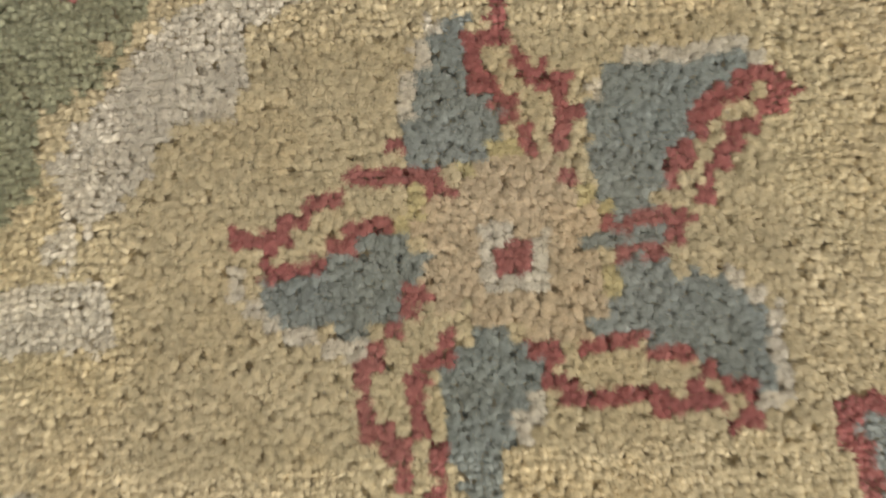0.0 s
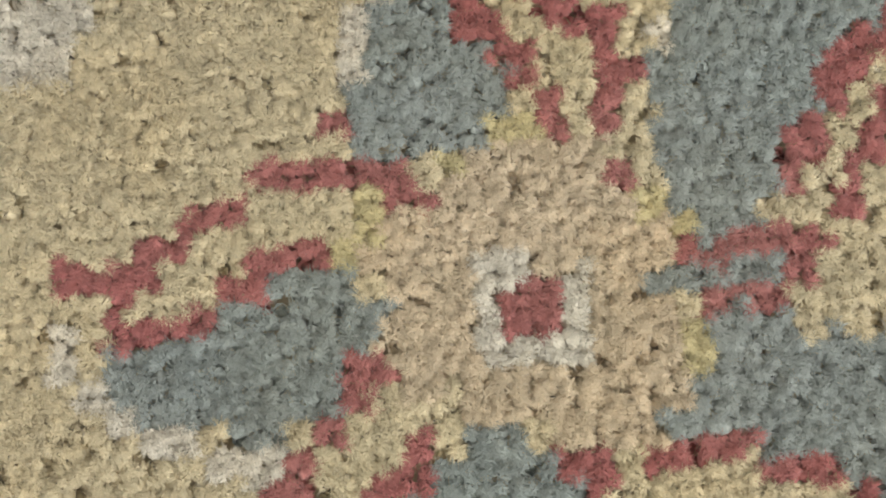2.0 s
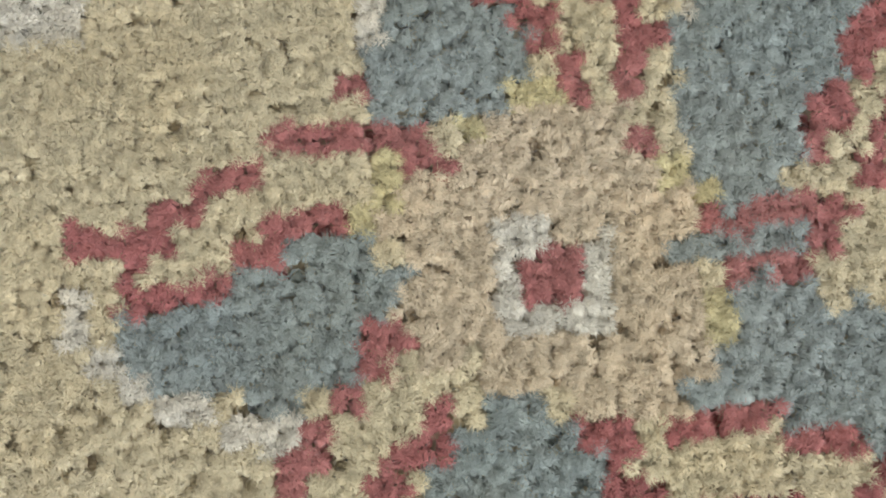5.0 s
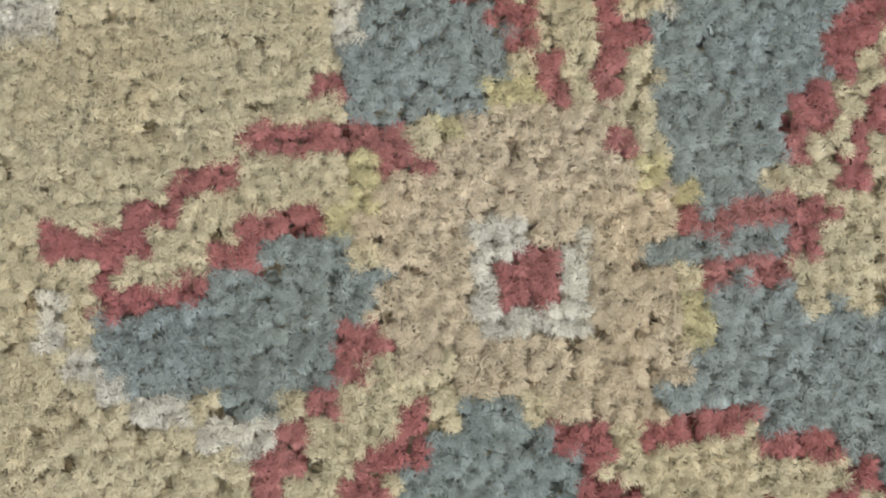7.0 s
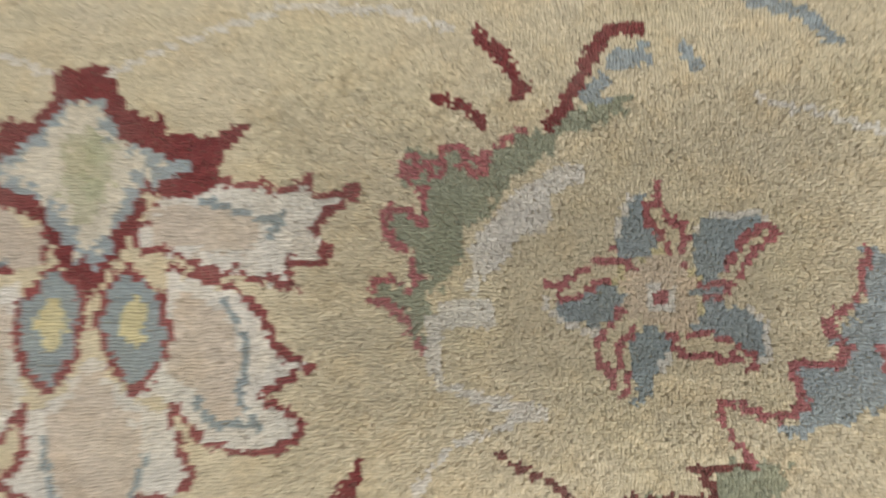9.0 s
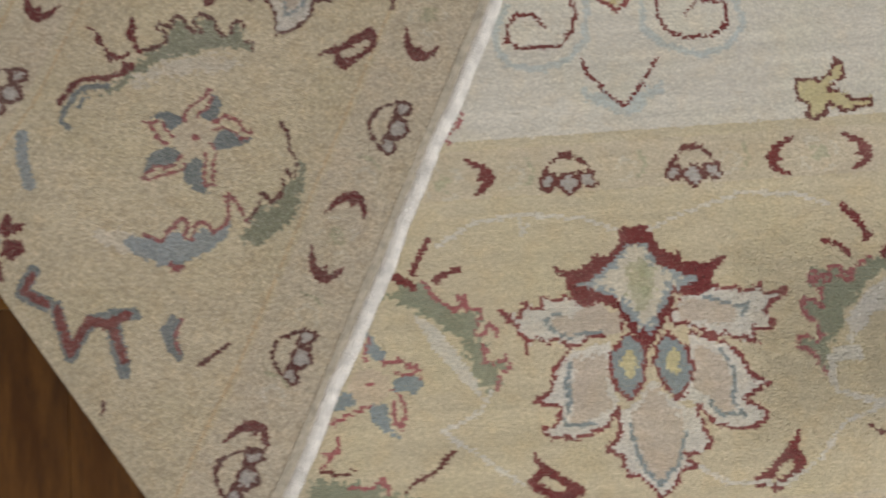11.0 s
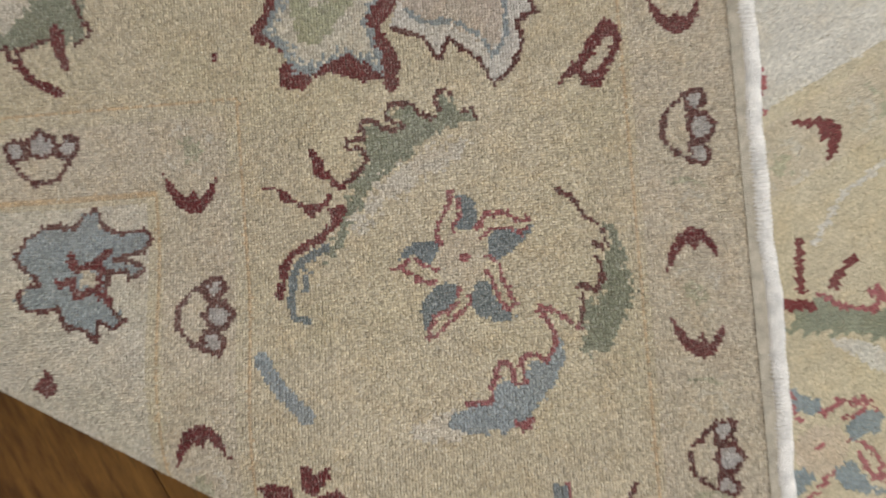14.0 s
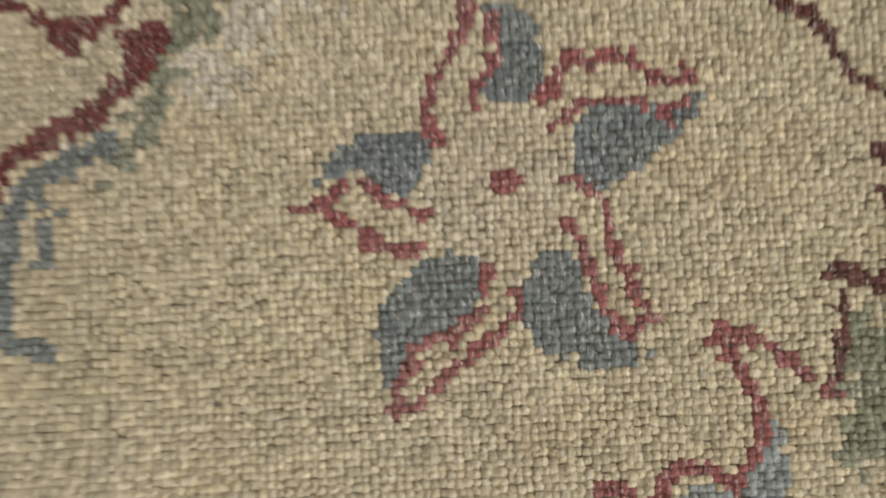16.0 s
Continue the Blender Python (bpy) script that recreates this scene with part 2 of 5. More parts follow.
class Chart:
    """Knots at even steps over a stretch of the rug, in units of 3 mm."""

    def __init__(self, i0, i1, j0, j1, step):
        self.step = step
        self.i, self.j = np.meshgrid(np.arange(i0, i1, step), np.arange(j0, j1, step), indexing="ij")
        ragged = np.random.default_rng(11).normal(0, 0.17, (i1 - i0 + 1, j1 - j0 + 1))
        self.rag = ragged[np.floor(self.i - i0).astype(int), np.floor(self.j - j0).astype(int)]     # outlines swell and thin by the knot
        whole = step == 0.5                                             # on the face a knot is two by two tufts and has one dye
        self.least, self.rag = (0.53, np.clip(self.rag, -0.06, 0.1)) if whole else (0.44, np.maximum(self.rag, -0.1))
        self.qi = np.floor(self.i) + 0.25 if whole else self.i
        self.qj = np.floor(self.j) + 0.25 if whole else self.j
        bleed = np.random.default_rng(17).normal(0, 1, (2, i1 - i0 + 1, j1 - j0 + 1))
        self.bleed = bleed[:, np.floor(self.i - i0).astype(int), np.floor(self.j - j0).astype(int)]
        self.dye = np.zeros(self.i.shape, int)
        self.owner = np.zeros(self.i.shape, int)
        self.low = np.random.default_rng(3).random(self.i.shape)       # tufts below their share sit low
        self.names = []

    def claim(self, name, label):
        self.names.append((name, label))
        return len(self.names) - 1


def motif(chart, name, ci, cj, label):
    return chart, chart.claim(name, label), ci, cj


def painted(m, dye, inside):
    chart, who = m[0], m[1]
    chart.dye[inside] = DYE_INDEX[dye]
    chart.owner[inside] = who


BLEEDING = {"green": 0.6, "bone": 0.7, "olive": 0.5, "moss": 0.7, "skyblue": 0.35, "paleblue": 0.6, "wheat": 0.3, "pink": 0.4, "gold": 0.4}


def fill(m, dye, points):
    """Knots inside a closed outline; pale and green dyes have run a little."""
    chart, _, ci, cj = m
    soft = BLEEDING.get(dye, 0.0)
    x, y = chart.qi - ci + chart.bleed[0] * soft, chart.qj - cj + chart.bleed[1] * soft
    inside = np.zeros(x.shape, bool)
    for (x0, y0), (x1, y1) in zip(points, points[1:] + points[:1]):
        if y0 != y1:
            inside ^= ((y0 > y) != (y1 > y)) & (x < (x1 - x0) * (y - y0) / (y1 - y0) + x0)
    painted(m, dye, inside)


def line(m, dye, width, points):
    """Knots along a line."""
    chart, _, ci, cj = m
    x, y = chart.qi - ci, chart.qj - cj
    near = np.full(x.shape, 1e9)
    for (x0, y0), (x1, y1) in zip(points, points[1:]):
        dx, dy = x1 - x0, y1 - y0
        f = np.clip(((x - x0) * dx + (y - y0) * dy) / max(dx * dx + dy * dy, 1e-9), 0, 1)
        near = np.minimum(near, np.hypot(x - x0 - f * dx, y - y0 - f * dy))
    painted(m, dye, near <= max(chart.least, width * 0.46) + chart.rag)


def loop(m, dye, width, points):
    line(m, dye, width, points + points[:1])


def toothed(m, dye, width, points):
    """A closed serrated outline."""
    out = []
    for (x0, y0), (x1, y1) in zip(points, points[1:] + points[:1]):
        length = math.hypot(x1 - x0, y1 - y0)
        n = max(1, round(length / 3.2))
        for k in range(n):
            f, off = k / n, 0.0 if k == 0 else (0.95 if k % 2 else -0.5)
            out.append((x0 + (x1 - x0) * f + (y1 - y0) / length * off, y0 + (y1 - y0) * f - (x1 - x0) / length * off))
    loop(m, dye, width, out)


def turned(points, angle):
    c, s = math.cos(radians(angle)), math.sin(radians(angle))
    return [(x * c - y * s, x * s + y * c) for x, y in points]


def tulip(chart, ci, cj, angle, outline="brown"):
    """The small three-lobed tulip of the guard bands."""
    m = motif(chart, "tulip_motif", ci, cj, "small tulip outlined in dark brown on the guard band")
    dome = turned([(-7, -1), (-5, 2), (-2, 4.6), (0, 5), (2, 4.6), (5, 2), (7, -1)], angle)
    fill(m, "wheat", dome)
    for lobe in ([(-7, -0.5), (-8, -4), (-5.8, -5.2), (-3.6, -3.2), (-3.4, -1)], [(-2.6, -1.8), (-2.9, -4.6), (0, -6.8), (2.9, -4.6), (2.6, -1.8), (0, -0.8)], [(7, -0.5), (8, -4), (5.8, -5.2), (3.6, -3.2), (3.4, -1)]):
        fill(m, "grey", turned(lobe, angle))
        loop(m, outline, 1.25, turned(lobe, angle))
    line(m, outline, 0.9, dome)
    line(m, outline, 1.6, turned([(-1.6, 4.6), (1.6, 4.6)], angle))


def crescent(chart, ci, cj, angle, flip=1):
    """The barbed crescent of the guard bands."""
    m = motif(chart, "crescent_motif", ci, cj, "maroon barbed crescent on the guard band")
    sickle = [(5.4, 5.8), (1.6, 5.2), (-2, 3.2), (-3.9, 0.4), (-3.3, -2.6), (-0.6, -4.8), (3.8, -5.8), (0.8, -3.4), (-0.9, -1.8), (1.4, -0.6), (-0.4, 0.7), (0.6, 2.2), (2.2, 3.4)]
    fill(m, "maroon", turned([(x, y * flip) for x, y in sickle], angle))


# ---- chart of the face of the rug ----
FRONT = Chart(-135, 136, -27, 178, 0.5)
for name, label, dye, lo, hi in (("outer_guard", "wheat-coloured outer guard band", "wheat", -99, -3), ("main_border", "sand-gold wool ground of the main border", "sand", -3, 82),
                                 ("stripe", "straw yellow dividing stripe", "straw", 82, 85.5), ("inner_guard", "wheat-coloured inner guard band", "wheat", 86, 100),
                                 ("stripe", "straw yellow dividing stripe", "straw", 100, 103), ("field", "worn cream wool field", "cream", 103, 999)):
    painted(motif(FRONT, name, 0, 0, label), dye, (FRONT.j >= lo) & (FRONT.j < hi))
# ---- chart of the back of the turned-over corner ----
BACK = Chart(-150, 151, 3, 230, 0.625)
INWARD = np.minimum(BACK.j, 151 - BACK.i)              # how far in from the nearer edge, round the corner
for name, label, dye, lo, hi in (("outer_guard", "wheat-coloured back of the outer guard band", "wheat", -99, 25), ("main_border", "sand-gold back of the main border", "sand", 25, 110),
                                 ("stripe", "straw yellow dividing stripe", "straw", 110, 113), ("inner_guard", "wheat-coloured back of the inner guard band", "wheat", 113, 128),
                                 ("stripe", "straw yellow dividing stripe", "straw", 128, 131), ("field", "pale cream back of the field", "bone", 131, 999)):
    painted(motif(BACK, name, 0, 0, label), dye, (INWARD >= lo) & (INWARD < hi))

for at in (26.5, 109.5, 128.5):
    painted(motif(BACK, "stripe", 0, 0, "thin apricot line along the guard band"), "apricot", (INWARD >= at) & (INWARD < at + 0.75))

m = motif(FRONT, "flower_motif", 83, 36, "grey-blue and rose pinwheel flower knotted into sand wool")
fill(m, "peach", [(-3.25,5.5), (-1.5,6.5), (0.75,6.25), (3.25,5.25), (4.25,3.5), (5.25,2), (4.25,0.75), (4.75,-0.75), (5.25,-2.5), (4,-4.25), (3,-5), (0.25,-4.75), (-2.25,-4.25), (-4.25,-3.5), (-6,-2), (-6.5,-1), (-5.25,0.25), (-6.25,2.5), (-5.5,4), (-3.5,4.5)])
line(m, "gold", 1, [(-5.25,4), (-6.5,2.5)])
line(m, "gold", 1, [(-3,5.25), (-1.5,6.25), (0,6.25)])
line(m, "gold", 1, [(4.5,3.5), (5.25,2.25)])
line(m, "gold", 1, [(5.5,-1.5), (5,-4.5)])
line(m, "gold", 1, [(-6.75,-1), (-5.75,-1.25)])
line(m, "ivory", 1, [(-3.5,14.25), (-5,12), (-5.75,9.75), (-6.5,6.75)])
line(m, "ivory", 1, [(4.75,8.25), (5.75,10), (7.75,11.25), (12.5,11.5), (15.5,10.5)])
line(m, "ivory", 1, [(11.75,-2.75), (14,-5), (14.75,-7.25), (13.75,-9.75)])
line(m, "ivory", 1.2, [(-16.25,0.25), (-16.25,-1), (-14.75,-3), (-12.25,-4.25), (-9.25,-4.5)])
fill(m, "ivory", [(0.75,-8.25), (0.75,-9.75), (-1.25,-11.5), (-1.5,-10.25), (-0.25,-8.5)])
fill(m, "blue", [(-3.25,14.25), (-1.25,14.5), (-2.25,13.25), (-2.5,11.5), (-1.25,10), (0,8.25), (0.25,7), (-1.25,6.5), (-2.25,5.75), (-4.5,5), (-5.5,5.5), (-6.5,6.75), (-5.75,8.5), (-5.25,10.25), (-4.5,12.25)])
fill(m, "blue", [(6.5,10.75), (9,11), (12.5,11), (16,10), (15.5,9.25), (13.5,9.25), (11.75,8), (10.75,6.5), (9.75,5.25), (8.75,3.25), (8,1.75), (5.75,2.25), (4.5,3.5), (4.25,5.5), (4.75,8), (5.5,9.5)])
fill(m, "blue", [(5.5,-1.75), (6.75,-1.25), (9.25,-1.75), (12,-3), (13.75,-5.25), (14.25,-7.25), (13.75,-9.5), (12.75,-9), (10.75,-7.75), (8,-6.5), (5.5,-5.75), (4,-5), (4.25,-4.25), (5.25,-3.75)])
fill(m, "blue", [(-3.25,-4.5), (-1.5,-4.75), (0.25,-5.5), (1,-7.25), (-0.25,-8.5), (-1.5,-10.5), (-2,-12.5), (-2.75,-14.25), (-4,-15.25), (-5,-15.5), (-4.5,-13), (-5,-10.5), (-5.75,-8.5), (-5.5,-6.25), (-4.25,-5.5)])
fill(m, "blue", [(-16,0), (-15.25,0.5), (-13.25,0), (-11.5,0.75), (-9,1.75), (-6.75,2), (-5.5,0.75), (-5.5,-0.5), (-6.75,-1), (-6.75,-2), (-8,-3), (-9.25,-4), (-11.5,-3.75), (-13.5,-3), (-15.25,-1.75)])
fill(m, "blue", [(4.25,0.75), (6.25,0.75), (8.25,0.5), (8.5,-0.25), (5.75,-0.25), (4.25,0)])
line(m, "red", 1.12, [(0.75,16.25), (0.5,13.75), (-1,13.5), (-2,12.75), (-2,11.5), (-1,9.75), (0.25,8.5), (1,6.75)])
line(m, "red", 1.12, [(0.5,13.75), (1.5,11.25), (3.5,9.75), (3.75,8.25), (3.5,6.25)])
line(m, "red", 1.1, [(3.75,5), (3.75,4.25)])
line(m, "red", 1.12, [(16,9.25), (13.75,8.75), (12,7.75), (11,6.5), (10.25,5), (9,3.25)])
line(m, "red", 1.12, [(16.75,8.25), (16.5,7.75), (14.25,6.5), (12,4.5), (11.25,2.5), (10.25,1.25), (8.75,0.5)])
line(m, "red", 1, [(5.5,1.5), (7,1.5), (8.25,1.5)])
line(m, "red", 0.9, [(5.75,-0.5), (8,-0.5)])
line(m, "red", 1.12, [(3.5,-5.5), (5.75,-6), (8.5,-6.75), (10.5,-7.75)])
line(m, "red", 1.12, [(0.5,-5.5), (1.25,-7.5), (3,-8.5), (5.5,-8.5), (7.25,-9.25), (9.5,-9.25), (11.5,-10.75), (12.5,-9.25), (11.75,-9)])
line(m, "red", 1.12, [(-6.25,-2), (-7.5,-3.75), (-8.75,-4.75), (-9.5,-6), (-9.75,-9.5), (-8.25,-10.75), (-7.5,-12.75), (-7,-14)])
line(m, "red", 1.12, [(-4.25,-4.25), (-5.25,-5.75), (-6.5,-6.5), (-6.75,-9.5), (-5.5,-11.25), (-5.5,-13.25), (-6.5,-14.25), (-6.75,-14.25)])
line(m, "red", 1.12, [(-16.75,2.25), (-14.5,2), (-12.75,3.5), (-10.75,4.5), (-9.5,5.25), (-6,5.25), (-3.75,4.25)])
line(m, "red", 1.12, [(-14.5,1.75), (-14.25,0.5), (-12.25,0.5)])
line(m, "red", 1.12, [(-11,1.5), (-9.5,1.75), (-7.25,2.25)])
line(m, "red", 1.1, [(-7.25,7), (-6.75,7)])
fill(m, "ivory", [(-1.75,1.5), (1.75,1), (1.5,-2), (-2.25,-1.75)])
fill(m, "red", [(-1.25,0.75), (1,0.5), (1,-1.5), (-1.5,-1.25)])
m = motif(FRONT, "leaf_motif", 66, 50, "grey-green serrated leaf scroll with red outline")
fill(m, "green", [(-19.25,9), (-4.75,8), (-8.25,3.25), (-11,-1.5), (-11.5,-7.25), (-14.5,-8.75), (-15.75,-12.5), (-17.5,-15.75), (-17.75,-20), (-19.25,-18.25), (-20,-15.75), (-22,-13), (-24.5,-12.5), (-24.5,-10), (-22.25,-9.25), (-19.75,-11.5), (-18,-10.75), (-18.5,-6.25), (-21,-4.75), (-22,-1.75), (-22,0.5), (-19.75,0.5), (-18.5,-2), (-16.25,-1.75), (-16.75,1.5), (-18.75,4.5)])
fill(m, "green", [(-18.75,4.5), (-12,5.25), (-4,10.25), (2.25,12.25), (10,15), (17.5,14.75), (9.75,12), (2,8.5), (-4.5,2.75), (-9.5,-3), (-13.25,-1.5), (-16,1)])
fill(m, "skyblue", [(12,22.75), (18.25,23.5), (17.25,20), (11.75,19.5), (9.25,15.5), (7.25,16)])
line(m, "skyblue", 2, [(22.5,22.5), (24,19.75)])
line(m, "blue", 1.4, [(7.75,15), (11.5,15.5)])
line(m, "red", 1.2, [(-19.25,4.5), (-19,6), (-14.25,5.5), (-13.25,9), (-11,9), (-11.25,6), (-8.25,5.25), (-6.5,8.25), (-4,10.5), (-1.75,11)])
line(m, "maroon", 1.8, [(-8,26.5), (-4,22.5), (-2.75,19.5), (-2,16.75), (-0.75,18.25)])
line(m, "maroon", 1.8, [(-14.5,17.25), (-11.25,16), (-8,13)])
line(m, "maroon", 2.4, [(15.5,26), (11.5,25.75), (9,22.75), (7.25,19), (4.75,15.25), (2.25,12.25)])
line(m, "red", 1.3, [(-19.75,6.75), (-18.75,4.5), (-16.5,2), (-16.5,-1), (-17.5,-2), (-19,0.25), (-22,0.75), (-22.5,-1.75), (-22,-4.25), (-18.75,-6.5), (-18.25,-9), (-18.5,-11), (-19.75,-11.5), (-22.25,-9.25), (-25,-10.25), (-25,-12.5), (-22.25,-13.5), (-20.25,-15.75), (-19.75,-17.75), (-17.75,-20.25)])
line(m, "red", 1.3, [(-18.75,8), (-14,6.75), (-13.5,8.25)])
line(m, "red", 1.3, [(-10.5,7.5), (-8.25,6.25), (-7.5,8.25)])
fill(m, "ivory", [(3.5,6), (7.25,5.25), (6.5,3), (1.75,1.5), (1,-4.5), (-2.75,-4.5), (-5,-7.25), (-7.5,-9.5), (-9.25,-11.25), (-10.25,-12.75), (-11,-12), (-10.25,-6.75), (-8.25,-2.25), (-5.75,-0.5), (-2.25,2.75)])
fill(m, "ivory", [(-15,-13.5), (-6.75,-13.5), (-7,-17.5), (-11.25,-17.75), (-15.5,-16.75), (-16.25,-21.75), (-15,-26), (-16.25,-25.5), (-17.5,-21.25), (-16.25,-16)])
m = motif(FRONT, "leaf_motif", 89, 21, "green and pale blue leaf scroll with red outline")
fill(m, "green", [(-22,-14), (-16,-15), (-10,-14.5), (-1,-13.5), (-0.5,-9.75), (7,-9.25), (11.25,-10.75), (6.5,-15.25), (-1.5,-19.25), (-9,-20.5), (-14.75,-18)])
line(m, "brown", 0.9, [(-30.25,-6.75), (-24.5,-10.25), (-20.25,-13), (-17.5,-14.75), (-13,-15.25), (-12,-13), (-9.25,-14.5), (-1,-13.5), (-1.5,-10), (-3.5,-9.5), (5.5,-9.75)])
line(m, "red", 1, [(5.5,-9.5), (2,-5.5), (0.75,-1), (3.25,-0.5), (7.5,-3.25), (12,-3)])
fill(m, "skyblue", [(23.25,20.5), (26.5,19.5), (29.75,13.25), (29.25,5), (25,-0.75), (17.75,-4.75), (8.75,-5.75), (13.5,-1.75), (11.75,3), (14.25,4.25), (20.25,4.75), (16.75,8.75), (20.75,10)])
line(m, "red", 1, [(23.25,20.5), (21.75,13.75), (16,9.5), (20.25,6), (17.25,4.25), (11,4.5), (12.25,0), (13.5,-1.75), (8.25,-3.25)])
line(m, "red", 1.6, [(23.75,6.5), (24.75,3.5)])
m = motif(FRONT, "tendril_motif", 104, 76, "faded pale blue tendril")
line(m, "skyblue", 2.5, [(-6.25,3.5), (0.5,1.25), (6.25,-3.25)])
m = motif(FRONT, "leaf_motif", -57, 51, "grey-green serrated leaf beside ivory vine")
fill(m, "green", [(-18.5,9), (-6.5,12), (-2,7.25), (2.75,3.5), (10.75,1.75), (7.75,-3.75), (11.25,-7.5), (10,-12.25), (14.25,-11.75), (17.25,-13), (14.25,-17.75), (10,-20.25), (7.25,-13.75), (3.25,-5), (-2.75,0.75), (-9,4.5)])
fill(m, "ivory", [(-9,3), (-4.25,0.75), (1.5,-6.5), (5.75,-13.5), (9,-20.5), (11,-23.75), (3.75,-16.5), (-3.5,-7.5)])
line(m, "red", 1, [(-5.5,12.25), (-2.75,7.25), (2.75,3.5), (5.25,4.75), (4.5,7.5), (6.25,7), (6.25,3), (10,3), (9.75,1), (8.25,-3.75), (11,-4), (12,-1.25), (14,-3), (13.75,-5.75)])
line(m, "red", 1, [(10.75,-6.5), (10.5,-11.5), (13.25,-12.5), (16,-11.25), (17.5,-13.75), (14.5,-15.25), (13,-19.25)])
line(m, "maroon", 2, [(-3.25,23.75), (-6,19.5), (-8.25,14.5)])
line(m, "maroon", 2, [(4.75,15), (0.5,13.75), (-2.25,12)])
line(m, "maroon", 2.6, [(-14.5,14.5), (-8.25,11)])
m = motif(FRONT, "flower_motif", -77, 35, "grey-blue and rose flower half under the flap")
fill(m, "peach", [(-1.75,5.25), (3.5,2.5), (4,-1.5), (1.5,-4.5), (-2.5,-5.75), (-7,-4), (-8.5,-0.5), (-6.5,3.75)])
fill(m, "blue", [(-2,14.75), (2.5,9.75), (2.5,6.5), (0,6.5), (-2.25,9.25)])
fill(m, "blue", [(4.5,2), (13,1.75), (12.75,-0.5), (10.25,-3), (4.75,-1.75)])
fill(m, "blue", [(-2.75,-4.75), (3,-5.25), (3.25,-12.25), (5.75,-15.25), (1,-13), (-2,-9.5)])
fill(m, "blue", [(-10.75,-2), (-7.75,-1.25), (-6,-4.5), (-11.25,-6.5), (-12.75,-5.25)])
line(m, "red", 1, [(-2,13.25), (-3.25,7)])
line(m, "red", 1, [(2,5.75), (6.25,6.75), (12.75,2.75)])
line(m, "red", 1, [(4.75,3.25), (12.25,1.5)])
line(m, "red", 1, [(3.75,-1.5), (6.5,-4), (7.5,-9.5), (6.25,-10.25)])
line(m, "red", 1, [(4.25,-5), (4.25,-10), (6.5,-12.5)])
line(m, "red", 1, [(-13.75,-9.75), (-8,-7.5), (-3.25,-5.5)])
line(m, "red", 1.2, [(-2.5,0.5), (-1.25,0.25)])
m = motif(FRONT, "leaf_motif", -78, 11, "dark green leaf with brown stem")
fill(m, "green", [(-17.5,-0.5), (-5,-2.25), (1,-5), (10,-7.5), (3.75,-10.5), (-21,-8.75), (-19,-2)])
line(m, "red", 1, [(-10.5,10.5), (-11,6.75), (-14.75,6.25)])
line(m, "red", 1, [(-12.25,6.75), (-15.75,1.75)])
line(m, "brown", 1, [(-15.75,1.25), (-9.75,0), (-6.5,1.5)])
line(m, "brown", 1, [(21,4.25), (15.25,-0.75), (11.25,-2.75), (7,-5.5)])
line(m, "red", 1, [(2.5,-5.25), (1,-2), (-0.5,-2.5), (-2.25,-4), (-8.25,-4)])
m = motif(FRONT, "palmette_motif", -1, 37, "ivory and pink palmette with maroon crown")
fill(m, "ivory", [(-40.25,16.5), (-35,14.75), (-33.5,18.5), (-29,16), (-28.25,19.75), (-18.5,17.75), (-6.75,12.75), (-6.25,8.25), (-13,7), (-22,5.25), (-30.75,8), (-34,4.25), (-35.25,9.5)])
toothed(m, "rust", 1, [(-40.25,16.5), (-35,14.75), (-33.5,18.5), (-29,16), (-28.25,19.75), (-18.5,17.75), (-6.75,12.75), (-6.25,8.25), (-13,7), (-22,5.25), (-30.75,8), (-34,4.25), (-35.25,9.5)])
fill(m, "pink", [(-27.75,13), (-20.25,14.25), (-12.75,16), (-6.75,12.75), (-7,8.25), (-14.5,8.25), (-22,7.5), (-27,10.75)])
line(m, "blue", 0.9, [(-24,14.75), (-27.75,13), (-27,10.75), (-22,7.5), (-13,8.5)])
fill(m, "ivory", [(12.75,18), (19.75,19.25), (26.5,18.75), (27.75,17.25), (33.25,19.25), (33.75,16.25), (40.5,17.5), (39.75,15.25), (33.5,11), (36.25,7.75), (34.75,5.75), (30.25,6.75), (31.5,2), (25.5,3.75), (15.25,7.25), (8,9.25), (6.5,12.25)])
toothed(m, "rust", 1, [(12.75,18), (19.75,19.25), (26.5,18.75), (27.75,17.25), (33.25,19.25), (33.75,16.25), (40.5,17.5), (39.75,15.25), (33.5,11), (36.25,7.75), (34.75,5.75), (30.25,6.75), (31.5,2), (25.5,3.75), (15.25,7.25), (8,9.25), (6.5,12.25)])
fill(m, "pink", [(9.75,15.75), (17.25,16.25), (26,12.75), (25.75,9), (16.75,8.75), (9.5,9.75)])
line(m, "blue", 0.9, [(17.25,16.25), (26,13.5), (29.75,13.5), (26.75,9.75)])
fill(m, "ivory", [(-20.5,3.75), (-10.25,5.5), (-11.25,-5), (-9.5,-10.75), (-13.5,-18), (-23,-20.5), (-29,-19.5), (-31,-17.25), (-26.5,-16), (-25.75,-11.5), (-32.25,-9.75), (-27.75,-7), (-26.75,-1.25)])
line(m, "rust", 1, [(-22,3.75), (-26.75,-1.25), (-27.75,-7), (-32.25,-9.75), (-25.75,-11.5), (-26.5,-16), (-31,-17.25), (-29,-19.5), (-23,-20.5), (-13.5,-18), (-9.75,-12.25)])
fill(m, "pink", [(-20.75,1.5), (-11.75,2.5), (-12.25,-7.75), (-11,-12.25), (-15.5,-15), (-23,-17.5), (-22.75,-10.25)])
line(m, "blue", 1, [(-21.5,0.75), (-23.5,-4.25), (-23,-10.25), (-25,-16.75), (-17,-17)])
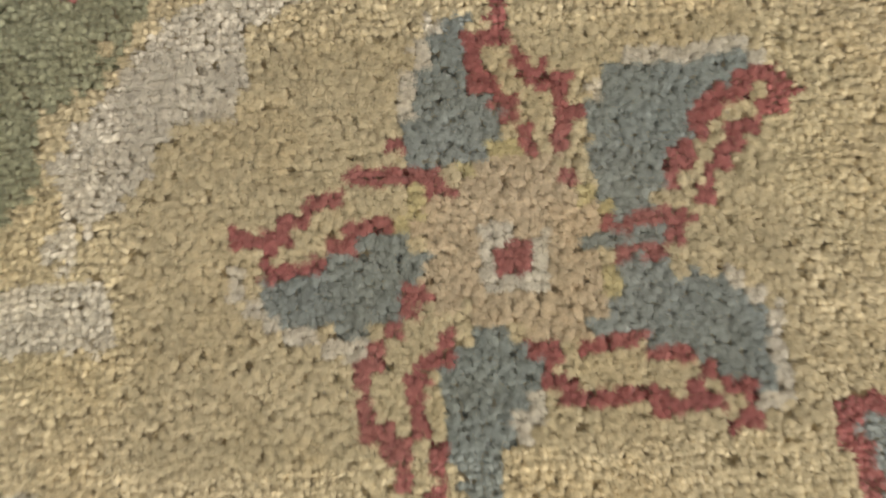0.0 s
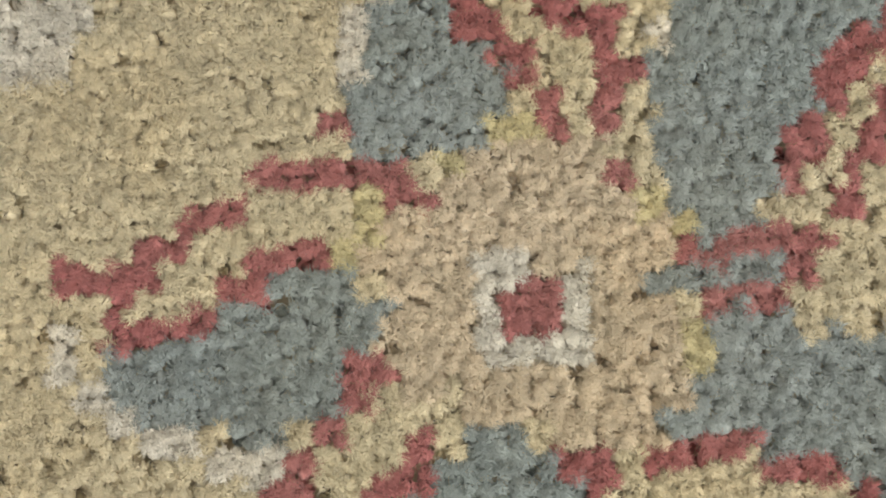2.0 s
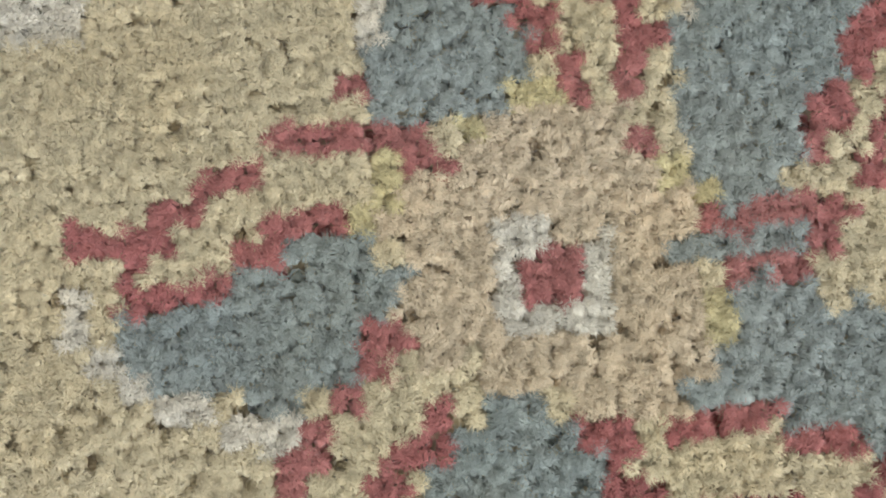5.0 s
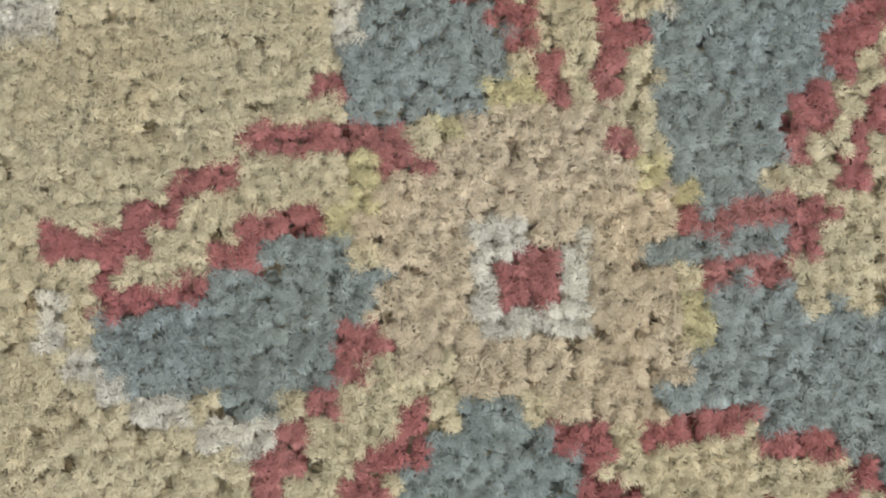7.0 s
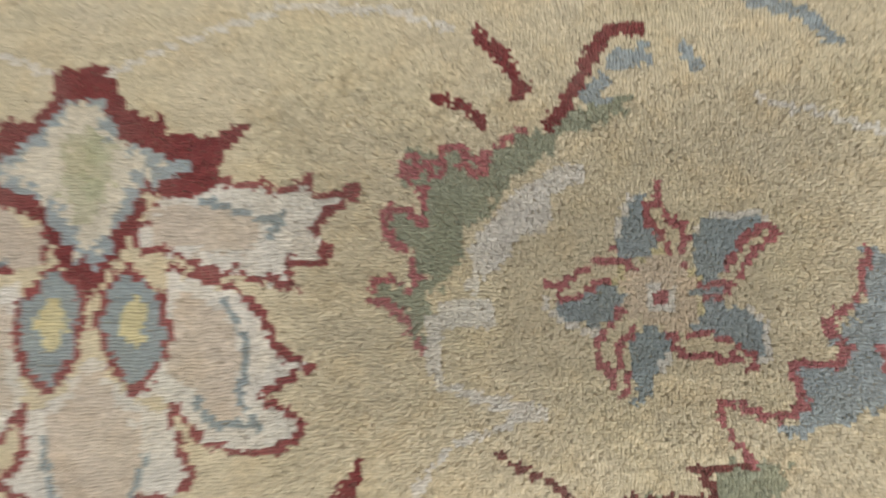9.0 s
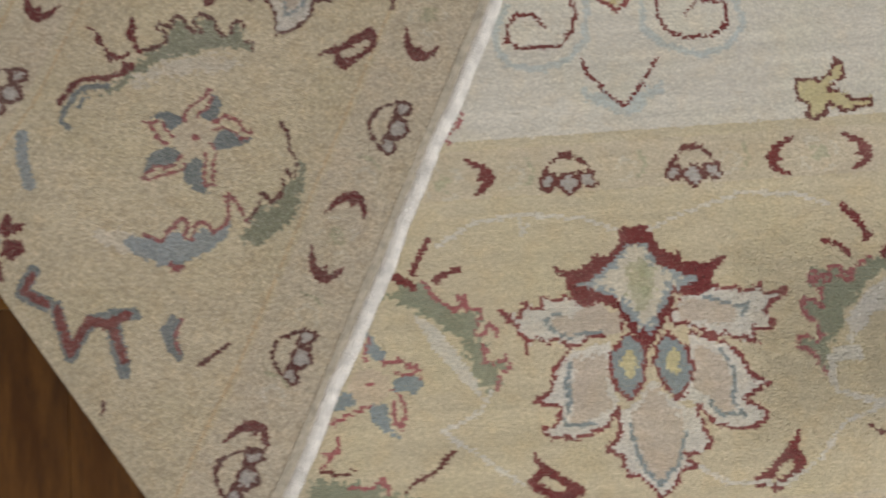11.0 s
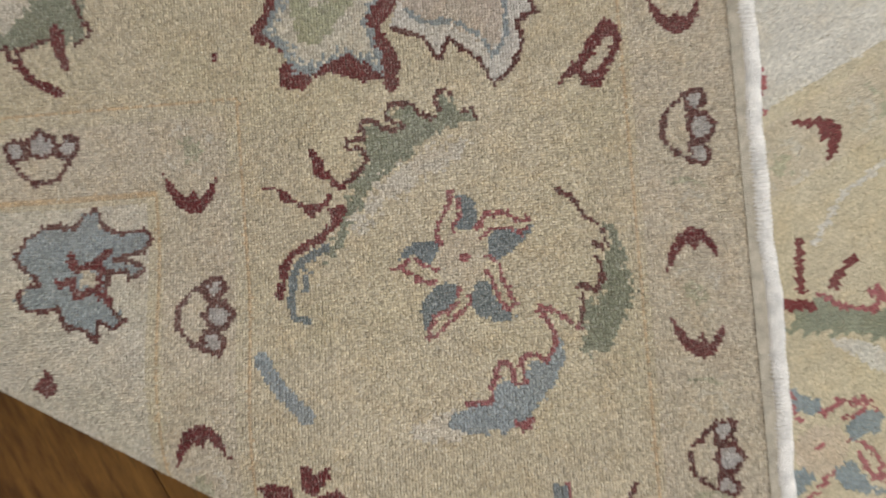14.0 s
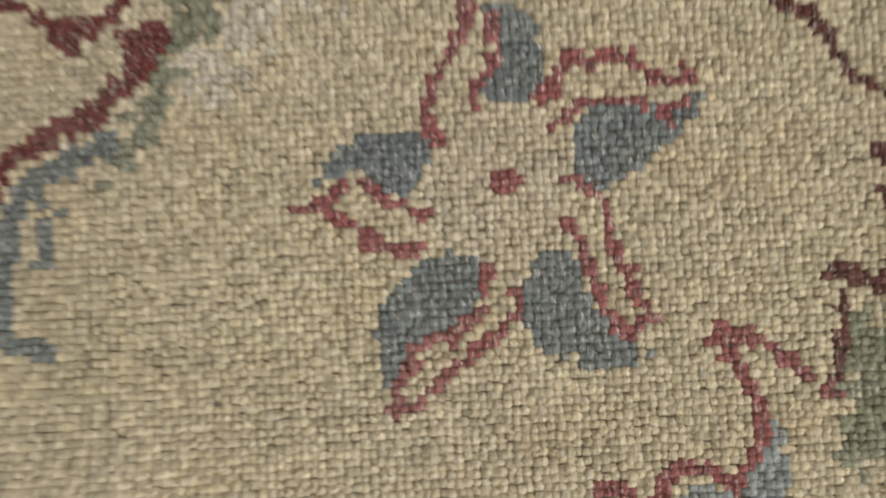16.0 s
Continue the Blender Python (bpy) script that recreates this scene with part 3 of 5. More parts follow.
fill(m, "ivory", [(12.25,6), (21,2.5), (25.25,-0.5), (28,-6.75), (33,-8.75), (28.5,-11.25), (25.25,-12.5), (31.75,-17.25), (30,-20), (22.75,-21), (16.75,-19.5), (12.75,-13.5), (8.25,-11.75), (11.5,-6)])
line(m, "rust", 1, [(12.25,6.75), (21,3.25), (26,-0.75), (28,-6.75), (33,-8.75), (28.5,-11.25), (25.25,-12.5), (31.75,-17.25), (30,-20), (22.75,-21), (16.75,-19.5), (12.75,-13.5)])
fill(m, "pink", [(13.5,3), (20.75,-0.5), (22.75,-6.5), (22.25,-13.75), (24.25,-16.75), (18.5,-16.5), (15.75,-12), (11.5,-9), (12.5,-1.5)])
line(m, "blue", 1, [(20.25,1.75), (23.5,-5), (22.25,-13.75), (25.75,-17.25), (18.5,-17), (15.75,-12.75)])
fill(m, "ivory", [(-10.25,-13.75), (-5,-12.5), (0.5,-5.5), (6.75,-13), (11.75,-14.75), (13.75,-20.75), (15.75,-24.5), (12,-26.5), (7.5,-26.25), (10.25,-30.75), (5.75,-30.75), (4.25,-35), (0.25,-38), (-3.25,-34.5), (-6,-31.5), (-8.75,-31.25), (-10,-25.5), (-13.75,-24.5), (-10.5,-21)])
line(m, "rust", 1, [(-9.75,-13.75), (-10.5,-21), (-13.75,-24.5), (-10,-26.25), (-8.75,-31.25), (-6,-31.5), (-3.25,-34.5), (0.25,-38), (4.25,-35), (5.75,-31), (10.25,-30.75), (7.5,-26.75), (12,-26.5), (15.75,-24.5), (13.75,-20.75), (11.75,-14.5)])
fill(m, "pink", [(-6.75,-17), (0.5,-7), (8,-17.5), (7.75,-25), (4.5,-30.5), (-0.25,-34.75), (-4.25,-28.75)])
line(m, "blue", 1, [(-7,-18.25), (-5,-28), (-0.25,-34.75), (5.25,-29.75), (8.25,-20.5)])
fill(m, "maroon", [(-5.5,36.75), (-2.5,38), (3.75,37.5), (4.75,33.25), (6.5,30.75), (10.25,29), (12,29.5), (11.75,27.25), (15.75,27.25), (17.75,25), (22,27.25), (24.5,27.5), (23.5,25.5), (20.5,23.25), (19.5,18.5), (13.75,16.5), (9,17.75), (8,13.75), (5.25,10), (3.25,6.25), (0.5,2.25), (-0.75,2.75), (-2.5,5.75), (-4.5,8.25), (-6,10.75), (-6.75,14.25), (-11.75,16.75), (-15.75,16.25), (-19.5,18), (-21.5,22.25), (-20.75,23.75), (-24.75,26.5), (-24.25,28), (-21.25,26.5), (-17.25,26.75), (-16.25,27.5), (-13.75,28.25), (-12,30.5), (-9,29.5), (-6.25,31.75), (-5.25,34)])
fill(m, "skyblue", [(-3,33), (2.5,32.75), (3,29.5), (7.5,25), (12.75,23), (16.75,22), (15,20.75), (8.5,19.25), (6.5,16.25), (4.25,10.75), (1,7), (-2,9), (-5,13), (-7,17.25), (-12.25,20), (-18.5,22), (-13.5,24), (-6.75,28.5)])
fill(m, "bone", [(-2.25,32), (1.75,31.75), (2.25,28.75), (5.75,24.25), (11.25,22.25), (7,20.25), (5,16.25), (2,11), (-0.25,9.5), (-2.5,12), (-4.5,16.25), (-7.5,19.75), (-13.5,22), (-7.75,25.25), (-4.25,29)])
fill(m, "moss", [(-3.5,26.75), (0.5,28.75), (3.5,26), (4,21.25), (1.75,15), (-1,12.75), (-3,17), (-3.25,21.75)])
fill(m, "olive", [(-1.25,26.5), (2,27), (2.5,23), (-0.75,23.25)])
fill(m, "olive", [(-1,20.75), (2.25,20.5), (1.75,16.5), (-1,16.75)])
fill(m, "blue", [(-5.5,7.5), (-2,5), (-0.75,0.5), (-1.75,-5.25), (-5.75,-11), (-9.25,-8), (-11.25,-3.5), (-10.25,2.5)])
loop(m, "rust", 1, [(-5.5,7.5), (-2,5), (-0.75,0.5), (-1.75,-5.25), (-5.75,-11), (-9.25,-8), (-11.25,-3.5), (-10.25,2.5)])
fill(m, "gold", [(-5.75,3.75), (-3.25,0.75), (-4,-3.75), (-6.5,-5), (-8.25,-1.25)])
fill(m, "blue", [(6.25,7), (10.5,3), (12,-3), (10.75,-7.5), (6.75,-11.75), (3.25,-7), (1.5,-1.75), (2.5,3.5)])
loop(m, "rust", 1, [(6.25,7), (10.5,3), (12,-3), (10.75,-7.5), (6.75,-11.75), (3.25,-7), (1.5,-1.75), (2.5,3.5)])
fill(m, "gold", [(6.5,3.25), (9,0), (8.75,-4.25), (6.5,-5.75), (4.5,-1.25)])
m = motif(FRONT, "bud_motif", -30, 7, "maroon bud")
fill(m, "maroon", [(-5.75,8.5), (-3.75,4.75), (-0.25,1.75), (5.5,-2), (8.25,-4.5), (6.75,-6.5), (2.25,-7.75), (-2,-6.75), (-7,-3), (-7.5,-0.75), (-4.5,2)])
fill(m, "sand", [(-2.5,0.5), (1,-2), (3.25,-4.5), (-0.5,-4), (-4,-1.75)])
m = motif(FRONT, "bud_motif", 32, 6, "maroon bud")
fill(m, "maroon", [(6.75,9), (7.25,6.75), (5.5,4), (8.25,0.75), (6.75,-2), (2,-6.25), (-1.75,-8), (-4,-5.75), (-7.5,-5.75), (-8.25,-4.5), (-2,-0.75), (1,2.75), (4.25,5.5)])
fill(m, "sand", [(3.25,1), (4.5,-1.25), (0.75,-4), (-2.5,-5.25), (-0.75,-2.25)])
m = motif(FRONT, "chevron_motif", -1, 116, "maroon chevron shaded pale blue")
fill(m, "paleblue", [(-12.25,0), (-4,-2.5), (-0.25,-6), (4.5,-1.75), (11.75,1), (12,-2.5), (3.75,-7), (0,-9.5), (-4.5,-6.5), (-11,-3)])
line(m, "maroon", 1.1, [(-11.25,8.75), (-9.25,4), (-4,-2.5), (-0.25,-6), (3.5,-2.5), (7.75,3.25), (10.5,7.25)])
m = motif(FRONT, "scroll_motif", -23, 136, "maroon spiral scroll shaded pale blue")
line(m, "paleblue", 2, [(-9.5,6), (-13.75,-0.75), (-13.5,-6), (-9.75,-11.75), (-1.5,-13.5), (7.5,-11), (12.5,-5.25), (14.25,8.75)])
line(m, "maroon", 1.1, [(1,-0.5), (-2,3), (-7.25,3.75), (-9.75,-0.25), (-10.25,-4.5), (-6.75,-7), (5.25,-6.75), (9.25,-2.25), (10,3), (9,9.5), (7.75,13.25)])
m = motif(FRONT, "scroll_motif", 21, 138, "maroon spiral scroll shaded pale blue")
line(m, "paleblue", 2, [(-13.5,7), (-14.25,-5.5), (-8.75,-10.5), (1,-14.25), (9.75,-12.5), (15,-6), (13.5,1.25), (5.25,5.25)])
line(m, "maroon", 1.1, [(-1.5,-1.5), (3.25,3), (10,0.75), (10.5,-5.5), (5.25,-8.5), (-1.75,-9), (-7.5,-6.25), (-9.75,-1.5), (-10,6.5), (-7.75,13.5)])
m = motif(FRONT, "medallion_motif", 0, 154, "gold medallion tip outlined in brown")
fill(m, "bone", [(-24,14.5), (-27.5,0.5), (-23.25,-4), (-11.25,-5.25), (-6,-8.75), (-1.25,-15.25), (3.75,-11.75), (9.75,-4.75), (20.25,-4), (27.25,3.25)])
fill(m, "gold", [(-5,-4.75), (2,-4), (6.75,-6.5), (2,-12.25), (-1.75,-13.5), (-8.75,-7.25)])
line(m, "rust", 1.5, [(-22.5,12.25), (-27.75,1.5), (-25.5,-2.75), (-22.5,-4.5), (-11.25,-5.25), (-10,-7.75), (-0.5,-15.25), (3.75,-11.75), (8,-8), (10.5,-4), (19.5,-3.75), (25.25,0)])
line(m, "rust", 1, [(-11.25,-5.25), (-10,-3.25), (-7.75,-2.75)])
line(m, "brown", 0.9, [(-5.5,7.75), (-3.5,2.5), (-4.75,-4.5)])
line(m, "brown", 0.9, [(-0.5,6.5), (0,-1.75), (-1.5,-3.25)])
line(m, "brown", 0.9, [(3.5,5.75), (3.5,-3.5), (5.5,-4.5)])
line(m, "brown", 0.9, [(-5,3), (-10,0.5)])
line(m, "brown", 0.9, [(5.75,4.25), (8.25,0), (11.25,-0.25)])
line(m, "rust", 1.2, [(-11.75,9), (-12,5.5)])
m = motif(FRONT, "sprig_motif", 60, 111, "gold sprig outlined in brown")
fill(m, "gold", [(-11.25,2.5), (-9.75,3.75), (-3.5,2.5), (-1,4.5), (1.5,8.75), (3,6.75), (2.75,3.5), (-2.25,-0.25), (1.5,-1), (4.5,-3.5), (10.75,-3.5), (9.75,-6), (2,-6.5), (-1.75,-4), (-3.5,-7.25), (-6.75,-8.5), (-8.75,-7.75), (-7.5,-4.75), (-10.75,-2.25)])
loop(m, "brown", 1, [(-11.25,2.5), (-9.75,3.75), (-3.5,2.5), (-1,4.5), (1.5,8.75), (3,6.75), (2.75,3.5), (-2.25,-0.25), (1.5,-1), (4.5,-3.5), (10.75,-3.5), (9.75,-6), (2,-6.5), (-1.75,-4), (-3.5,-7.25), (-6.75,-8.5), (-8.75,-7.75), (-7.5,-4.75), (-10.75,-2.25)])
m = motif(FRONT, "vine_motif", 102, 112, "brown vine outline")
line(m, "brown", 1, [(-7.75,7.75), (-9,3), (-12.25,0.75), (-7.75,0.25), (-5,3.75), (-2,3.5), (-0.75,-2), (-4.25,-5), (-4.5,-7.5), (-2,-7.5), (1.5,-2), (3.25,0.25), (3.5,3.25), (10.5,3), (11.5,4.75)])
m = motif(FRONT, "sprig_motif", -50, 107, "red sprig outline")
line(m, "red", 1.1, [(2.75,4.5), (-0.25,-0.25), (-3,-3.25), (-1.5,-5.25)])
m = motif(FRONT, "vine_motif", 28, 41, "thin ivory vine")
line(m, "ivory", 1, [(-85.75,32), (-75,37.75), (-61.5,39.5), (-43.5,37), (-34.75,33)])
line(m, "ivory", 1, [(-25.75,32.5), (-15,36.75), (2,41.25), (17,40), (26,36.5)])
line(m, "ivory", 1, [(35.5,-21.25), (23.25,-25.25), (15.25,-35), (6,-40.5)])
line(m, "ivory", 1, [(-87.75,-20), (-76.75,-15.25), (-73.5,-10.25)])
line(m, "ivory", 1, [(-87.75,-20), (-75.75,-29.25), (-67,-35.5)])
line(m, "ivory", 1, [(6,-40.5), (-10.25,-39.5), (-17.25,-35)])
line(m, "ivory", 1.2, [(-61.5,38.75), (-61.75,33.25), (-59.25,37)])
line(m, "ivory", 1.2, [(70.75,23), (79.75,20.5), (88.75,17)])
line(m, "ivory", 1.6, [(21.5,-7.25), (22.5,-16.25), (32.75,-19.75), (37,-21.25)])
m = motif(FRONT, "chevron_motif", 1, -9, "maroon chevron")
line(m, "maroon", 2.4, [(-8.5,2.75), (-2.75,0.5), (0.75,-1.75)])
line(m, "maroon", 2.4, [(7.5,2.5), (3.25,1), (-0.75,-1.75)])
m = motif(BACK, "flower_motif", 1, 64, "grey-blue and rose pinwheel flower knotted into sand wool")
fill(m, "wheat", [(7.75,1.25), (8,-3.25), (3.5,-5.5), (-1,-5.75), (-5.25,-1.5), (-4.25,2), (-0.25,5.75), (4.25,5.25)])
fill(m, "blue", [(15.5,0.5), (15.75,-1.75), (13.5,-3.75), (10.25,-4), (8.25,-3), (7.75,-0.75), (8.25,0.5), (9.75,1.25), (10.75,0), (13,-0.75), (14.75,0)])
fill(m, "blue", [(5.75,-5.5), (7.5,-7.5), (7.25,-10), (7.5,-13.25), (8.25,-14.75), (8.25,-16), (6.5,-15), (4.25,-12.5), (2.75,-10.5), (1.25,-7.75), (2,-6.25), (3.5,-5.5)])
fill(m, "blue", [(2.5,13.75), (4.75,12.5), (6,10.5), (6.5,8.25), (6,5.25), (4.5,4.75), (2.75,5.75), (1.25,6.75), (2.25,9), (3.5,10.25), (3.25,12)])
fill(m, "blue", [(-8.25,9.75), (-5.5,8.5), (-3.5,6.5), (-2.75,4.25), (-3.5,2), (-5.75,1.75), (-7.75,2.75), (-8.75,5), (-9.75,7), (-11.5,7.75), (-12.25,9)])
fill(m, "blue", [(-5.25,-1.25), (-3.5,-2.75), (-3,-5.25), (-5.25,-5.75), (-7.5,-6.5), (-9,-7.75), (-10,-9.5), (-11,-10), (-12.25,-9), (-12,-5.75), (-10.75,-3.5), (-9.75,-1.75)])
line(m, "red", 1, [(16.5,1.5), (14,1.75), (11.5,3.5), (9.5,4.75), (7.25,5), (5,4)])
line(m, "red", 1, [(14.5,0), (12.25,-0.25), (10.5,0.25), (9,1.5), (7.75,1.75)])
line(m, "red", 0.9, [(8.25,-3), (9.25,-4.5), (10,-5)])
line(m, "red", 1, [(11,-5.75), (11.25,-9.25), (10,-11), (8.75,-12.75), (9.5,-14.75), (10.5,-14)])
line(m, "red", 1, [(6,-4), (7,-5.75), (8,-6.75), (8,-9.75), (7,-12.25), (7.5,-14.25)])
line(m, "red", 1, [(2,-5.5), (0.5,-7.75), (-2.25,-8), (-4.5,-8.75), (-6.5,-9.75), (-8.25,-10.5), (-9,-9.75)])
line(m, "red", 1, [(-1.25,-5.25), (-3.25,-6), (-5.5,-6.5), (-8,-7.5), (-9.5,-9)])
line(m, "red", 1, [(-4,1.25), (-6.75,1.25), (-8.25,3), (-9.25,5), (-9.75,7), (-12.25,8), (-14.25,8.25), (-14,6.25), (-12.5,5.25), (-11,3.75), (-9.75,1), (-7.5,-1), (-6,-0.75)])
line(m, "red", 1, [(0.75,14.75), (1.25,12.75), (2.25,12), (2.75,10), (1.75,9), (0.5,6.75), (0.5,5.5)])
line(m, "red", 1, [(0.5,12.75), (-0.75,10.5), (-2,9.25), (-2.5,7), (-2.25,5.75)])
fill(m, "red", [(3.25,0.25), (3.25,-1.75), (1,-1.5), (1,0.5)])
m = motif(BACK, "leaf_motif", -13, 53, "grey-green serrated leaf scroll with red outline")
fill(m, "green", [(21.25,-19.25), (20.5,-21.25), (16.5,-22.5), (12,-23.5), (8,-25), (2.25,-23), (-4.5,-19.25), (-6.25,-15.25), (-6.25,-13), (-3.25,-12.5), (-0.25,-13.5), (3.5,-14), (6.25,-17.75), (10.75,-18.5), (13.75,-18), (16,-20.5)])
fill(m, "bone", [(-18.25,24.75), (-15.5,15.5), (-17.5,11), (-22,12.75), (-22,23.25)])
fill(m, "skyblue", [(-7,-6), (-6.25,-8.25), (-12.25,-6.25), (-18.25,-1.25), (-21,3.5), (-21.25,11.25), (-18.75,16.5), (-16.5,15.5), (-14.75,7.75), (-9.5,5), (-12,0.5), (-8.25,-0.5)])
fill(m, "skyblue", [(-1.5,-7.25), (-3.75,-9.5), (-8.25,-8.25), (-12.5,-5), (-12.25,-0.5), (-10,-0.25), (-6.25,-1.75), (-7.25,-5), (-5.5,-6.5)])
line(m, "brown", 1, [(29.25,-10), (27.5,-11.75), (27.25,-13), (25.5,-14.25), (23.25,-15), (22.25,-16.75), (20.75,-18.5), (18.25,-19.25), (16.25,-20)])
line(m, "brown", 1, [(17,-16.75), (16,-19)])
line(m, "brown", 1, [(14.25,-17.25), (12.25,-18.25), (9.25,-18), (7,-17), (7,-16)])
line(m, "brown", 1, [(8,-12.5), (8.75,-13.5), (8,-15.25), (6.75,-16.25)])
line(m, "brown", 1, [(6.5,-13.5), (3.5,-13.75), (0.5,-13), (-0.25,-12)])
line(m, "red", 1, [(4,-3.5), (4.75,-4.75), (3.5,-7), (2.5,-9.5), (0.25,-11.25), (-0.5,-12.75)])
line(m, "red", 1, [(4,-4.75), (1,-6.25), (-1.5,-7.25), (-3.5,-7.25), (-5.75,-6.25), (-7.25,-5), (-5.5,-3.25), (-5.5,-0.25), (-7.75,0.25), (-10.75,-0.25), (-11.25,1.25)])
line(m, "red", 1, [(-11,1.75), (-7.5,2.5), (-6.25,4.75), (-9.5,5.75), (-11.75,7.5)])
line(m, "red", 1, [(-8.5,5.5), (-11.75,6.75), (-14.75,7), (-14.75,12.5)])
fill(m, "red", [(-19.5,2.75), (-18.5,-1.25), (-19.75,-2), (-21.5,1.25)])
m = motif(BACK, "leaf_motif", 16, 81, "green serrated leaf with maroon stem")
fill(m, "bone", [(-3.5,6.25), (0.75,2.25), (4.5,-0.25), (7.25,-5), (9.75,-9.75), (12,-15.5), (13.25,-20.75), (7.25,-16.5), (4.75,-10.25), (1.25,-3.25), (-3,1.5), (-6.75,4.75)])
fill(m, "green", [(-11.75,10.75), (-9.25,11.75), (-5.75,9.25), (-2,8), (2.5,6.5), (6,4.5), (7.75,2.5), (9.75,1.5), (12,2.25), (14,1.75), (16.75,2), (17.75,-0.25), (16,-1.75), (16.25,-6.5), (18.25,-5.75), (18.75,-3), (20.5,-4.25), (20.75,-9), (18.75,-10.5), (17.75,-14.25), (21.5,-13.75), (23,-15.25), (21.5,-17.25), (19,-18.25), (18.5,-21.25), (16.25,-22.25), (15.75,-18.75), (14.5,-13.25), (10.25,-8.25), (7.75,-4.5), (4.5,1.25), (0.75,3), (-2.75,6.25), (-5.75,7.5), (-9.5,9.5)])
line(m, "brown", 1, [(4.5,7.75), (6.25,4.5), (8.5,2.5), (10,1.5), (12,2.75), (12.25,5.25), (12.75,6.25), (14.25,5.5), (14,2.25), (15.5,2), (16.75,2.75), (18.25,2), (18,-0.25), (16,-1.75), (15.75,-6), (16.5,-6.75), (17.75,-3.25), (19.5,-3), (21.25,-4), (21,-9), (18.75,-10), (17.75,-13.5), (19.25,-14.25), (21.5,-13.75), (22.75,-14.25), (23.5,-15.75), (22.25,-17.25)])
line(m, "brown", 1, [(18.5,-19), (19,-21.5), (16.5,-22.25)])
line(m, "blue", 1.8, [(-8.5,11.75), (-9.75,15.75), (-12,18.5), (-15.75,19.75), (-20.25,20.25), (-22.75,19.25), (-23.75,16.75)])
line(m, "blue", 1, [(-12,18.5), (-12.75,16.5), (-17.25,16.5)])
fill(m, "maroon", [(13.25,14.5), (13,13.25), (10.5,11.25), (8.75,11.25), (7.75,10.25), (5.75,9), (6,10.25), (6.5,12.25), (7.75,13.25), (10.5,13.75)])
line(m, "maroon", 1.2, [(7.5,10.5), (4.75,8.75), (4.25,7)])
line(m, "maroon", 1, [(5.25,24), (5,22.25)])
fill(m, "maroon", [(5,21.5), (4,19.25), (2.25,18), (1.75,20), (3.25,21.25)])
line(m, "maroon", 1, [(2.25,18), (1,16.25)])
fill(m, "maroon", [(1.5,16.5), (1.25,13), (0,12.75), (-2,14), (-0.75,15.75)])
line(m, "maroon", 1, [(0,12.75), (1.25,11), (2.75,10)])
fill(m, "maroon", [(0.25,10.75), (0,6.5), (-2.25,7.25), (-4.25,9.25), (-3.25,10.75)])
line(m, "maroon", 1.8, [(0,8.25), (-4,10), (-6.5,13.25), (-8,16.25), (-9.25,19), (-12.5,21.25), (-17.75,22.5)])
m = motif(BACK, "palmette_motif", 60, 66, "ivory and pink palmette with maroon crown")
fill(m, "ivory", [(1,7), (-6,9.75), (-9,2.75), (-14,-0.25), (-9.5,-2.75), (-14.75,-8.75), (-20.25,-11.75), (-16,-16.75), (-11.5,-18.5), (-7.25,-17.25), (-5.25,-21.25), (-2.75,-20.75), (2.25,-17), (1.75,-19.25), (1,-26.5), (-1,-29), (3,-29.75), (2.5,-36), (1.25,-39), (4.5,-38.5), (11,-37.25), (24,-36.5), (26.25,-12.25), (10.25,-8), (4.5,0.25)])
fill(m, "pink", [(18,-11.75), (26,-13.75), (24.25,-34.25), (9.75,-34.75), (5.5,-26.75), (6.25,-18.75), (7.5,-11.75), (10.25,-8)])
fill(m, "pink", [(0.25,7), (1.75,-2.75), (2.5,-13.75), (-3.25,-16), (-8,-15), (-13.25,-12), (-10,-8.25), (-6.25,-2.25), (-5,4)])
line(m, "skyblue", 1, [(7.5,-11.75), (6,-17.25), (5,-24.25), (7.75,-28.5), (6.5,-34.5), (11.25,-35.75), (19.25,-34.75)])
line(m, "skyblue", 1, [(-2.25,6.25), (-5.75,2.5), (-5.75,-3.75), (-9.25,-9.25), (-14.25,-12), (-9.5,-15.5), (-4,-15.25), (0,-14.5)])
line(m, "brown", 1, [(3.5,-15.5), (1.75,-19.25), (1,-26.5), (-1,-29), (3,-29.75), (2.5,-36), (1.25,-39), (-1,-39.5), (4.5,-38.5), (11,-37.25), (16,-35.25), (22.5,-37.25)])
line(m, "brown", 1, [(-6.25,9), (-9,2.75), (-14,-0.25), (-9.5,-2.75), (-14.75,-8.75), (-20.25,-11.75), (-16,-16.75), (-11.5,-18.5), (-7.25,-17.25), (-5.25,-21.25), (-2.75,-20.75), (2.25,-17), (4,-14.75)])
fill(m, "moss", [(14.5,4.5), (17.25,-0.5), (25.25,-4), (26.25,-12.25), (18,-12.5), (11.75,-9.75), (6.5,-4.5), (5.25,0.25), (5,5.75), (8.25,6.5)])
line(m, "skyblue", 1, [(8,4), (9.25,-1.5), (12,-6.5), (16.75,-9.25)])
line(m, "rust", 1, [(4,6), (4.75,0.25), (6.5,-3.75), (9.5,-8.75), (13.25,-12.25)])
